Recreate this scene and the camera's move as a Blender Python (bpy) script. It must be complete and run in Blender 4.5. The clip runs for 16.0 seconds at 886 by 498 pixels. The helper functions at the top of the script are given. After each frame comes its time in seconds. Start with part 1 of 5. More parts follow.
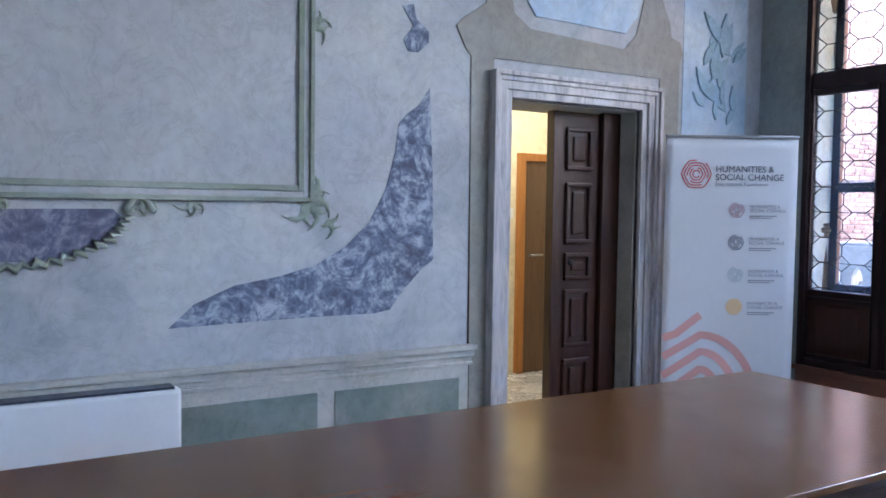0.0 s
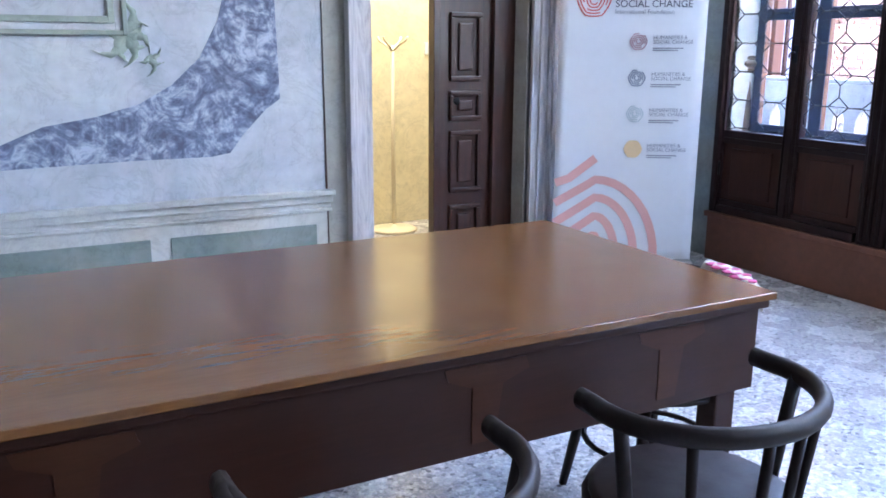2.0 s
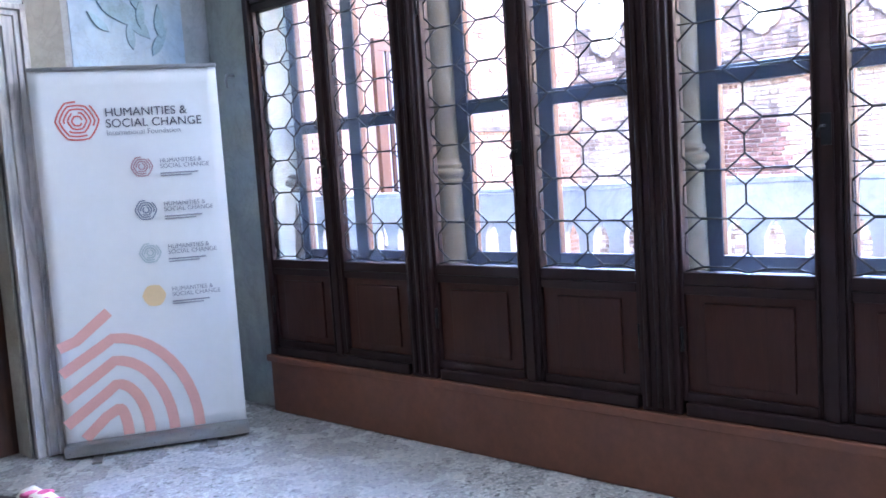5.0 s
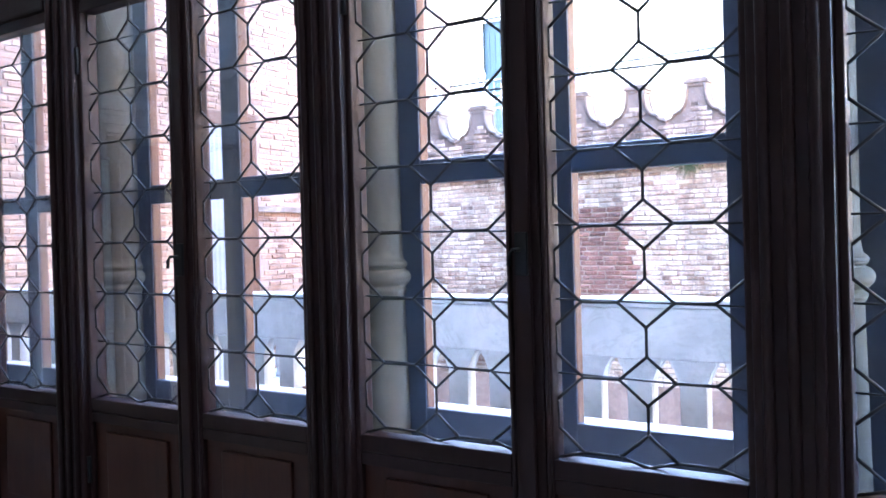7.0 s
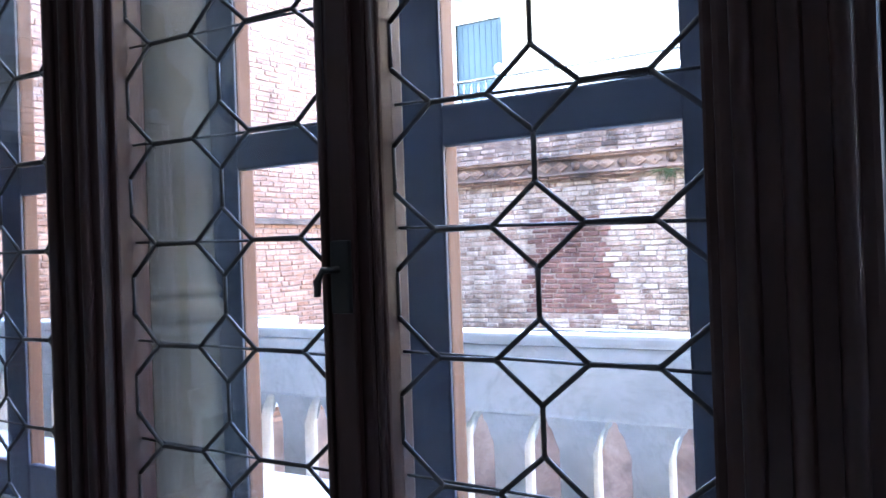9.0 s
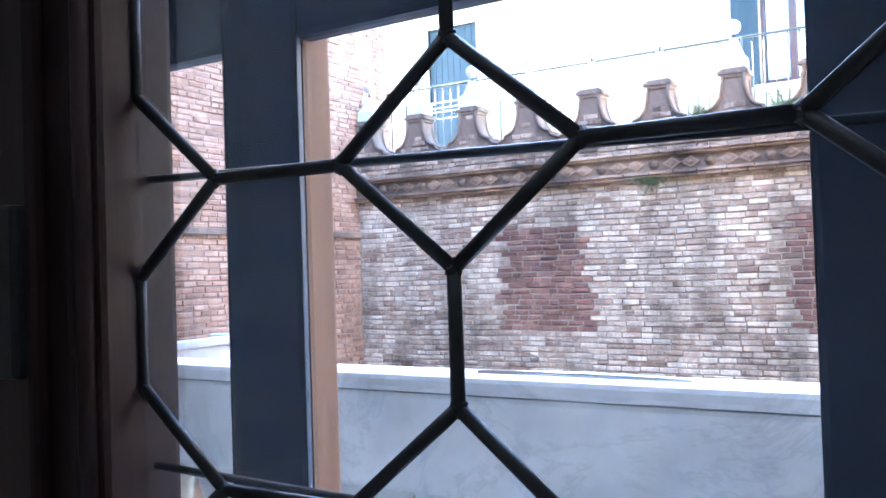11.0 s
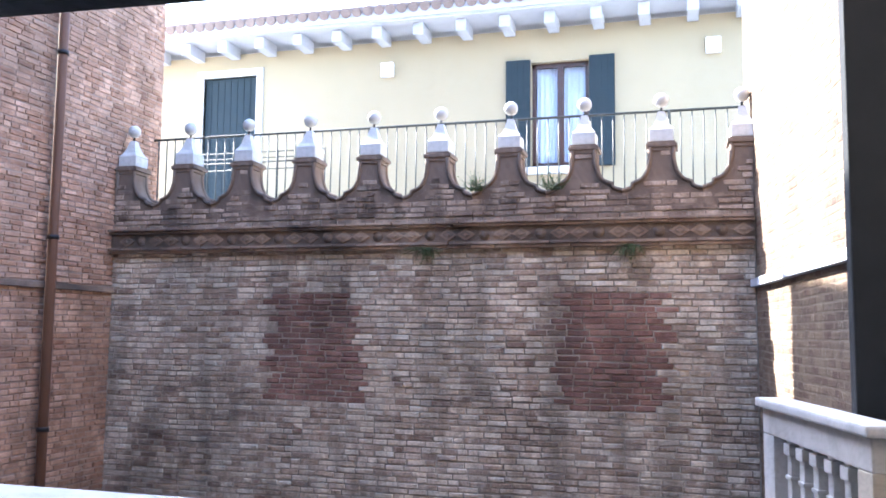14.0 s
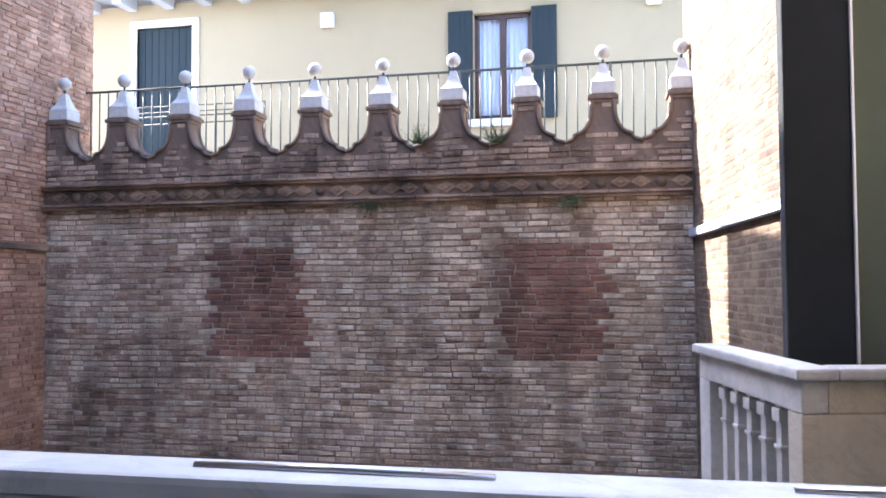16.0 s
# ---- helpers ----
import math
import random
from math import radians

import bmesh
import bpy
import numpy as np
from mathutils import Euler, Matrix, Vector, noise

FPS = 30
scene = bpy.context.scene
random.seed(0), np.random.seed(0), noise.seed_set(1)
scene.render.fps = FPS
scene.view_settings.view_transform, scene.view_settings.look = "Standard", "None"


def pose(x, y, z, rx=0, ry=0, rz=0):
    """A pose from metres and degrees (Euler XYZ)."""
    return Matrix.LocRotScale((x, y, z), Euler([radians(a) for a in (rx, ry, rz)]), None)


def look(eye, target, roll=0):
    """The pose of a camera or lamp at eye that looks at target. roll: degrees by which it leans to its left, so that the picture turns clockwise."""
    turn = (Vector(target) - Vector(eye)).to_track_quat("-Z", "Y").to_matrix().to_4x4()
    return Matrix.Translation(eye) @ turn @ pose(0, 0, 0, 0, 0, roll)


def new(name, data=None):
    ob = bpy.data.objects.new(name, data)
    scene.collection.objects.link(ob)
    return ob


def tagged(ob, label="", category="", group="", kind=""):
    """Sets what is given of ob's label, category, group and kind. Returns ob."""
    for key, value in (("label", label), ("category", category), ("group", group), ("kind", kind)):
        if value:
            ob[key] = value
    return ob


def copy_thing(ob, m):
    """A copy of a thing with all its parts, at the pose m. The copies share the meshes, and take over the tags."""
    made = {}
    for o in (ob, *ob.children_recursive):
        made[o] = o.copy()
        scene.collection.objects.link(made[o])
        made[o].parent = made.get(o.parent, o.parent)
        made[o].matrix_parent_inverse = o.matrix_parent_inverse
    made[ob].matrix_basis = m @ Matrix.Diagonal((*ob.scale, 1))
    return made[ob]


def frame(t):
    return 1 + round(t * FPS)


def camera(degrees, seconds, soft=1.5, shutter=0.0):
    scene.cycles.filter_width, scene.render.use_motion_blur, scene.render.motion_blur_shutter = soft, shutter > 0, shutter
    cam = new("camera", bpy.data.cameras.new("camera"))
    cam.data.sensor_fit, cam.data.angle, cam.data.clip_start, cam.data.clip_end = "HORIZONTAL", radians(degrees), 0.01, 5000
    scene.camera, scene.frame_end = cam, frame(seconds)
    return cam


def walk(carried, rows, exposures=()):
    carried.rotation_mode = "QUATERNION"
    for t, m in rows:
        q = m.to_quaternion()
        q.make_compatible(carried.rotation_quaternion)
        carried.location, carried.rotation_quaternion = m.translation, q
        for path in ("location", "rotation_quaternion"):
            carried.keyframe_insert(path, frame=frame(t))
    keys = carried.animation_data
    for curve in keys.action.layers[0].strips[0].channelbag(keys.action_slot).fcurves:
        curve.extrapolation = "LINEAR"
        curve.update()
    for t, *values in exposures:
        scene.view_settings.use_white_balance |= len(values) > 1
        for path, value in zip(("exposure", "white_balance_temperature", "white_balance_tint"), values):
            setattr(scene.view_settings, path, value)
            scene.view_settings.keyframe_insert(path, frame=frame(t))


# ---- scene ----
PATH = [
    (0, (-5.218, -4.13, 1.37), (-4.174, -2.426, 1.271), 0.8),
    (0.5, (-5.029, -4.185, 1.28), (-4.038, -2.461, 1.068), -0.1),
    (1, (-4.749, -4.256, 1.271), (-3.787, -2.533, 0.95), -0.4),
    (1.5, (-4.391, -4.388, 1.336), (-3.481, -2.653, 0.934), -1.4),
    (2, (-4.114, -4.402, 1.341), (-3.203, -2.683, 0.878), 0.3),
    (2.5, (-3.944, -4.458, 1.374), (-2.986, -2.776, 0.871), -1.6),
    (3, (-3.573, -4.435, 1.401), (-2.572, -2.767, 0.94), -0.0),
    (3.5, (-3.298, -4.394, 1.334), (-2.232, -2.762, 0.888), -2.7),
    (4, (-3.05, -4.446, 1.277), (-1.828, -2.889, 0.99), -2.1),
    (4.5, (-2.848, -4.347, 1.234), (-1.544, -2.857, 0.95), -3.6),
    (5, (-2.863, -4.215, 1.258), (-1.372, -2.894, 1.076), -3.8),
    (5.2, (-2.824, -4.241, 1.293), (-1.288, -2.974, 1.105), -3.9),
    (7.3, (-1.624, -4.29, 1.342), (0.04, -3.181, 1.351), -1.8),
    (7.5, (-1.549, -4.273, 1.34), (0.103, -3.146, 1.359), -2.5),
    (8, (-1.353, -4.212, 1.327), (0.262, -3.032, 1.331), -2.7),
    (8.5, (-1.16, -4.16, 1.331), (0.483, -3.019, 1.353), -0.9),
    (9, (-0.946, -4.103, 1.337), (0.731, -3.013, 1.348), -2.0),
    (9.5, (-0.764, -4.044, 1.336), (0.899, -2.932, 1.371), -2.8),
    (10, (-0.588, -3.954, 1.322), (1.094, -2.872, 1.366), -2.6),
    (10.2, (-0.53, -3.927, 1.313), (1.164, -2.864, 1.341), -2.3),
    (12.3, (-0.1275, -3.6880, 1.3395), (1.595, -2.715, 1.502), -2.3),
    (12.5, (-0.1075, -3.6730, 1.3450), (1.635, -2.752, 1.541), -3.3),
    (13, (-0.0685, -3.6510, 1.3492), (1.747, -2.862, 1.573), -4.5),
    (13.5, (-0.047, -3.641, 1.3497), (1.826, -2.975, 1.5695), -2.1),
    (14, (-0.029, -3.634, 1.3505), (1.886, -3.089, 1.5385), 0.6),
    (14.5, (-0.029, -3.634, 1.3505), (1.914, -3.185, 1.5065), 1.8),
    (15, (-0.029, -3.634, 1.3505), (1.926, -3.228, 1.4675), 0.9),
    (15.5, (-0.029, -3.634, 1.3505), (1.925, -3.217, 1.4435), 0.5),
    (16, (-0.029, -3.634, 1.3505), (1.925, -3.215, 1.4295), -0.3),
]
cam = camera(55.0, 16.0, soft=1.7)
walk(cam, [(t, look(eye, target, roll)) for t, eye, target, roll in PATH],
     exposures=[(0, 6.15, 5700, 14), (1.0, 6.6, 5750, 15), (2.0, 6.85, 5800, 15), (3.0, 6.95, 5800, 15), (4.5, 6.95, 5850, 15), (5.2, 6.85, 5900, 14), (7.3, 6.15, 6000, 11), (9.0, 5.98, 6050, 9), (10.2, 5.7, 6000, 8), (12.3, 5.0, 6100, 5), (13.0, 4.65, 6150, 6), (13.5, 4.35, 6200, 11), (14, 3.98, 6550, 14), (14.5, 3.8, 6700, 15), (15, 3.67, 6850, 16), (16, 3.67, 6850, 17)])

# ---- light ----
SUN_EL, SUN_AZ = 44.0, 72.6      # azimuth from +x towards +y
world = bpy.data.worlds.new("world")
scene.world = world
world.use_nodes = True
wn = world.node_tree.nodes
sky = wn.new("ShaderNodeTexSky")
sky.sky_type = 'NISHITA'
sky.sun_disc = False
sky.sun_elevation = radians(SUN_EL)
sky.sun_rotation = radians(90 - SUN_AZ)
wn["Background"].inputs["Strength"].default_value = 0.15
world.node_tree.links.new(sky.outputs[0], wn["Background"].inputs["Color"])
sun = new("sun", bpy.data.lights.new("sun", 'SUN'))
sun.data.energy, sun.data.angle, sun.data.color = 3.4, radians(0.5), (1.0, 0.95, 0.87)
sdir = Vector((math.cos(radians(SUN_EL)) * math.cos(radians(SUN_AZ)), math.cos(radians(SUN_EL)) * math.sin(radians(SUN_AZ)), math.sin(radians(SUN_EL))))
sun.matrix_world = look(sdir * 30, (0, 0, 0))


def area_lamp(name, m, w, h, watts, color):
    ob = new(name, bpy.data.lights.new(name, 'AREA'))
    ob.data.shape, ob.data.size, ob.data.size_y = 'RECTANGLE', w, h
    ob.data.energy, ob.data.color = watts, color
    ob.matrix_world = m
    return ob


# ---- materials ----
class Mat:
    """A node material with a few short cuts."""
    def __init__(self, name, rough=0.6, metal=0.0):
        self.m = bpy.data.materials.new(name)
        self.m.use_nodes = True
        self.t = self.m.node_tree
        self.b = self.t.nodes["Principled BSDF"]
        self.b.inputs["Roughness"].default_value = rough
        self.b.inputs["Metallic"].default_value = metal
        self.co = self.t.nodes.new("ShaderNodeTexCoord").outputs["Object"]

    def node(self, kind, **inputs):
        n = self.t.nodes.new(kind)
        for k, v in inputs.items():
            self.put(n.inputs[k.replace("_", " ")], v)
        return n

    def put(self, socket, v):
        if isinstance(v, bpy.types.NodeSocket):
            self.t.links.new(v, socket)
        else:
            socket.default_value = (*v, 1) if isinstance(v, tuple) and len(v) == 3 and socket.type == 'RGBA' else v

    def noise(self, scale, detail=4.0, rough=0.6, stretch=None, distort=0.0):
        n = self.node("ShaderNodeTexNoise", Scale=scale, Detail=detail, Roughness=rough, Distortion=distort)
        self.put(n.inputs["Vector"], self.stretched(stretch) if stretch else self.co)
        return n.outputs["Fac"]

    def stretched(self, s):
        return self.node("ShaderNodeMapping", Vector=self.co, Scale=s).outputs[0]

    def ramp(self, fac, *stops):
        n = self.node("ShaderNodeValToRGB", Fac=fac)
        el = n.color_ramp.elements
        while len(el) < len(stops):
            el.new(0.5)
        for e, (p, c) in zip(el, stops):
            e.position, e.color = p, (*c, 1) if isinstance(c, tuple) else (c, c, c, 1)
        return n.outputs["Color"]

    def mix(self, fac, a, b, mode='MIX'):
        n = self.t.nodes.new("ShaderNodeMix")
        n.data_type, n.blend_type = 'RGBA', mode
        self.put(n.inputs[0], fac)
        self.put(n.inputs[6], a)
        self.put(n.inputs[7], b)
        return n.outputs[2]

    def math(self, op, a, b=0.0):
        n = self.t.nodes.new("ShaderNodeMath")
        n.operation = op
        self.put(n.inputs[0], a)
        self.put(n.inputs[1], b)
        return n.outputs[0]

    def axis(self, k):
        return self.node("ShaderNodeSeparateXYZ", Vector=self.co).outputs[k]

    def color(self, c):
        self.put(self.b.inputs["Base Color"], c)
        return self

    def rough(self, r):
        self.put(self.b.inputs["Roughness"], r)
        return self

    def bump(self, h, strength=0.3, dist=0.01):
        n = self.node("ShaderNodeBump", Height=h, Strength=strength, Distance=dist)
        self.t.links.new(n.outputs[0], self.b.inputs["Normal"])
        return self


def plain(name, color, rough=0.6, metal=0.0, vary=0.12, scale=6.0, bump=0.1):
    """A paint or cloth with a light two-scale mottle."""
    m = Mat(name, rough, metal)
    n = m.mix(0.5, m.noise(scale), m.noise(scale * 9))
    lo, hi = tuple(c * (1 - vary) for c in color), tuple(min(1, c * (1 + vary)) for c in color)
    m.color(m.ramp(n, (0.3, lo), (0.7, hi)))
    m.rough(m.ramp(m.noise(scale * 3), (0.2, rough * 0.85), (0.8, min(1, rough * 1.15))))
    if bump:
        m.bump(m.noise(scale * 20), bump, 0.004)
    return m.m


def plaster(name, a, b, c):
    """Old painted lime plaster: broad clouds, fine grain, thin darker veins."""
    m = Mat(name, 0.85)
    cloud = m.ramp(m.noise(1.3, 6, 0.62, distort=0.6), (0.34, a), (0.5, b), (0.68, c))
    vein = m.ramp(m.noise(3.2, 8, 0.7, distort=1.5), (0.47, 1.0), (0.497, 0.86), (0.52, 1.0))
    worn = m.ramp(m.noise(17, 5), (0.3, 0.9), (0.65, 1.04))
    col = m.mix(1.0, m.mix(1.0, cloud, vein, 'MULTIPLY'), worn, 'MULTIPLY')
    m.color(col).bump(m.mix(0.5, m.noise(9), m.noise(60)), 0.25, 0.006)
    return m.m


def wood(name, dark, light, rough=0.35, grain=(1, 14, 14), coat=0.0):
    m = Mat(name, rough)
    g = m.noise(2.5, 6, 0.65, grain, 0.8)
    fine = m.noise(18, 4, 0.6, grain)
    m.color(m.ramp(m.mix(0.35, g, fine), (0.3, dark), (0.7, light)))
    m.rough(m.ramp(m.noise(5), (0.3, rough * 0.8), (0.7, min(1, rough * 1.3))))
    m.bump(fine, 0.02 if coat else 0.08, 0.003)
    m.b.inputs["Coat Weight"].default_value = coat
    m.b.inputs["Specular IOR Level"].default_value = 0.45 if coat else 0.25
    m.b.inputs["Coat Roughness"].default_value = 0.12
    return m.m


def brick_material(name, c1, c2, c3, stain=0.0, per="Random Per Island"):
    """Old brick: each one its own tint, worn lime bloom and soot."""
    m = Mat(name, 0.9)
    if per == "object":
        r = m.node("ShaderNodeObjectInfo").outputs["Random"]
    else:
        r = m.node("ShaderNodeNewGeometry").outputs["Random Per Island"]
    pos = m.node("ShaderNodeNewGeometry").outputs["Position"]
    base = m.ramp(r, (0.0, c1), (0.5, c2), (1.0, c3))
    n1 = m.node("ShaderNodeTexNoise", Vector=pos, Scale=1.1, Detail=5.0).outputs["Fac"]
    n2 = m.node("ShaderNodeTexNoise", Vector=pos, Scale=34.0, Detail=5.0, Roughness=0.7).outputs["Fac"]
    base = m.mix(m.ramp(n1, (0.35, 0.0), (0.7, 0.75)), base, m.mix(0.5, base, c3))
    base = m.mix(1.0, base, m.ramp(n2, (0.25, 0.62), (0.7, 1.15)), 'MULTIPLY')
    n4 = m.node("ShaderNodeTexNoise", Vector=pos, Scale=7.0, Detail=7.0, Roughness=0.75).outputs["Fac"]
    base = m.mix(m.ramp(n4, (0.50, 0.0), (0.66, 0.55)), base, tuple(min(1.0, c * 1.25) for c in c3))
    base = m.mix(1.0, base, m.ramp(n4, (0.30, 0.45), (0.42, 1.0)), 'MULTIPLY')
    n5 = m.node("ShaderNodeTexNoise", Vector=pos, Scale=2.4, Detail=9.0, Roughness=0.78, Distortion=0.6).outputs["Fac"]
    base = m.mix(1.0, base, m.ramp(n5, (0.34, 0.62), (0.52, 1.0), (0.66, 1.18)), 'MULTIPLY')
    if stain:
        st = m.node("ShaderNodeMapping", Vector=pos, Scale=(1.0, 1.6, 0.35)).outputs[0]
        n3 = m.node("ShaderNodeTexNoise", Vector=st, Scale=1.4, Detail=6.0, Roughness=0.65).outputs["Fac"]
        base = m.mix(1.0, base, m.ramp(n3, (0.36, 1.0 - stain), (0.56, 1.0)), 'MULTIPLY')
    m.color(base).bump(n2, 0.6, 0.012)
    return m.m


M_FRESCO = plaster("fresco_plaster", (0.39, 0.41, 0.43), (0.50, 0.51, 0.53), (0.60, 0.605, 0.59))
M_FRESCO_SKY = plaster("fresco_sky", (0.38, 0.52, 0.66), (0.55, 0.66, 0.76), (0.70, 0.75, 0.78))
M_BEIGE = plaster("beige_band", (0.30, 0.29, 0.25), (0.36, 0.34, 0.30), (0.42, 0.40, 0.36))
M_DADO = plaster("dado_paint", (0.42, 0.41, 0.37), (0.52, 0.51, 0.47), (0.60, 0.58, 0.54))
M_DADO_PANEL = plaster("dado_panel", (0.15, 0.19, 0.17), (0.21, 0.25, 0.22), (0.30, 0.32, 0.29))
M_GREY_WALL = plaster("grey_wall", (0.26, 0.28, 0.26), (0.33, 0.35, 0.32), (0.40, 0.41, 0.38))
M_CREAM = plaster("cream_wall", (0.70, 0.62, 0.40), (0.78, 0.70, 0.48), (0.82, 0.75, 0.54))
M_CEIL = plaster("ceiling_paint", (0.55, 0.54, 0.50), (0.62, 0.60, 0.56), (0.68, 0.66, 0.62))
M_PANEL = plaster("panel_paint", (0.46, 0.46, 0.47), (0.52, 0.52, 0.53), (0.57, 0.57, 0.57))
M_FRAME = plaster("green_frame", (0.20, 0.24, 0.18), (0.30, 0.33, 0.27), (0.42, 0.44, 0.38))
M_LEAF_ORN = plaster("green_ornament", (0.24, 0.29, 0.23), (0.34, 0.38, 0.31), (0.46, 0.49, 0.42))


def blue_marble(name, dark, mid, light):
    m = Mat(name, 0.8)
    n = m.noise(3.6, 8, 0.66, distort=3.4)
    v = m.noise(13.0, 6, 0.6, distort=2.0)
    col = m.ramp(m.mix(0.4, n, v), (0.41, dark), (0.5, mid), (0.60, light))
    m.color(m.mix(0.12, col, (0.5, 0.52, 0.55))).bump(m.noise(60), 0.15, 0.004)
    return m.m


M_BLUE = blue_marble("blue_marble_paint", (0.035, 0.045, 0.10), (0.14, 0.17, 0.26), (0.44, 0.48, 0.56))
M_VIOLET = blue_marble("violet_marble_paint", (0.06, 0.06, 0.13), (0.13, 0.13, 0.22), (0.30, 0.30, 0.38))


def veined_stone(name):
    m = Mat(name, 0.45)
    n = m.noise(2.0, 8, 0.65, (7, 7, 1.0), 1.2)
    m.color(m.ramp(n, (0.3, (0.20, 0.19, 0.20)), (0.47, (0.45, 0.42, 0.41)), (0.6, (0.56, 0.53, 0.51)), (0.75, (0.33, 0.31, 0.32))))
    m.bump(m.noise(40), 0.15, 0.004)
    return m.m


M_CASING = veined_stone("door_marble")
M_TABLE = wood("table_walnut", (0.118, 0.046, 0.0142), (0.162, 0.065, 0.0205), 0.18, (1.0, 9, 9), 0.05)
M_INLAY = wood("apron_inlay", (0.036, 0.010, 0.004), (0.056, 0.017, 0.006), 0.45, (1.0, 9, 9))
M_APRON = wood("apron_mahogany", (0.021, 0.0056, 0.0027), (0.037, 0.0105, 0.005), 0.45, (1.0, 9, 9))
M_CHAIR = wood("bentwood", (0.008, 0.0038, 0.0032), (0.017, 0.0075, 0.006), 0.50, (6, 6, 6))
M_DOOR = wood("dark_door", (0.018, 0.0055, 0.0035), (0.066, 0.020, 0.010), 0.36, (12, 12, 1.0), 0.06)
M_WINWOOD = wood("window_wood", (0.0145, 0.0052, 0.0058), (0.027, 0.0098, 0.0092), 0.50, (10, 10, 1.0))
M_WINPANEL = wood("window_panel", (0.030, 0.0085, 0.006), (0.062, 0.019, 0.012), 0.42, (10, 10, 1.0))
M_ORANGE = wood("orange_frame", (0.32, 0.13, 0.035), (0.46, 0.21, 0.065), 0.4, (10, 10, 1))
M_BROWNDOOR = wood("brown_door", (0.10, 0.06, 0.035), (0.16, 0.10, 0.06), 0.5, (10, 10, 1))
M_PLINTH = plain("plinth_paint", (0.17, 0.060, 0.031), 0.5, 0, 0.25, 3)
M_NAVY = plain("navy_paint", (0.020, 0.026, 0.046), 0.5, 0, 0.2, 4)
M_REDWOOD = wood("outer_brown", (0.085, 0.036, 0.019), (0.16, 0.073, 0.040), 0.6, (10, 10, 1))
M_LEAD = plain("lead_came", (0.030, 0.030, 0.034), 0.5, 0.6, 0.2, 30)
M_IRON = plain("iron", (0.02, 0.02, 0.022), 0.5, 0.7, 0.2, 30)
M_STEEL = plain("steel", (0.45, 0.45, 0.46), 0.3, 1.0, 0.05, 20, 0)
M_WHITE = plain("white_enamel", (0.80, 0.80, 0.80), 0.3, 0, 0.03, 4, 0.02)
M_DARKPLASTIC = plain("dark_plastic", (0.04, 0.045, 0.07), 0.4, 0, 0.1, 10)
M_VINYL = plain("banner_vinyl", (0.76, 0.76, 0.78), 0.45, 0, 0.03, 2.5, 0.03)
M_RED = plain("print_red", (0.62, 0.12, 0.11), 0.5, 0, 0.04)
M_ROSE = plain("print_rose", (0.78, 0.42, 0.38), 0.5, 0, 0.04)
M_GREYRED = plain("print_mauve", (0.50, 0.30, 0.33), 0.5, 0, 0.04)
M_SLATE = plain("print_slate", (0.22, 0.25, 0.33), 0.5, 0, 0.04)
M_SAGE = plain("print_sage", (0.50, 0.56, 0.58), 0.5, 0, 0.04)
M_GOLD = plain("print_gold", (0.80, 0.58, 0.33), 0.5, 0, 0.04)
M_INK = plain("print_ink", (0.06, 0.06, 0.09), 0.5, 0, 0.04)
M_PALEINK = plain("print_pale", (0.26, 0.26, 0.31), 0.5, 0, 0.04)
M_CREAMSTEEL = plain("cream_stand", (0.72, 0.64, 0.46), 0.4, 0, 0.05)
M_PINK = plain("pink_cloth", (0.50, 0.07, 0.20), 0.9, 0, 0.3, 25)
M_CLOTH = plain("pale_cloth", (0.62, 0.55, 0.48), 0.9, 0, 0.2, 25)
M_STONE = plaster("istrian_stone", (0.42, 0.42, 0.41), (0.54, 0.54, 0.52), (0.64, 0.63, 0.60))
# paler stone, its colour darkened to the shade on the room side
M_COLUMN_SHADED = plaster("shaded_column_stone", (0.046, 0.033, 0.019), (0.070, 0.051, 0.031), (0.100, 0.075, 0.049))
# balcony stone again, with warm sunlight mixed into the colour
M_SUN_TINTED = plaster("sun_tinted_stone", (0.46, 0.41, 0.32), (0.53, 0.48, 0.385), (0.58, 0.53, 0.44))
M_TERRA = plaster("terracotta_tile", (0.10, 0.068, 0.05), (0.25, 0.17, 0.12), (0.41, 0.30, 0.215))
M_BRICK_SOOT = brick_material("sooty_brick", (0.12, 0.080, 0.062), (0.30, 0.205, 0.15), (0.50, 0.38, 0.29), 0.65)
M_CRUST = plaster("weathered_terracotta", (0.040, 0.032, 0.027), (0.17, 0.12, 0.09), (0.38, 0.28, 0.21))
M_SOOT = plaster("soot_ground", (0.035, 0.028, 0.023), (0.13, 0.095, 0.073), (0.26, 0.19, 0.14))
M_MORTAR = plaster("mortar", (0.17, 0.135, 0.11), (0.33, 0.275, 0.22), (0.52, 0.45, 0.37))
M_MORTAR_DARK = plaster("mortar_dark", (0.18, 0.125, 0.095), (0.30, 0.215, 0.17), (0.42, 0.32, 0.25))
M_YELLOW = plain("yellow_render", (0.335, 0.28, 0.185), 0.9, 0, 0.05, 1.2, 0.12)
M_SHUTTER = plain("green_shutter", (0.006, 0.019, 0.026), 0.8, 0, 0.25, 8)
M_CURTAIN = plain("curtain", (0.62, 0.66, 0.72), 0.9, 0, 0.08, 3)
M_ROOM_SHADE = plain("room_shade", (0.03, 0.03, 0.035), 0.9)
M_TILE = plain("roof_tile", (0.20, 0.15, 0.13), 0.8, 0, 0.35, 7)
M_EAVE = plain("eave_stone", (0.42, 0.45, 0.50), 0.8, 0, 0.1)
M_WIRE = plain("rail_paint", (0.028, 0.034, 0.032), 0.6, 0.0, 0.1, 10)
M_GREEN = plain("weed", (0.05, 0.085, 0.03), 0.8, 0, 0.4, 20)
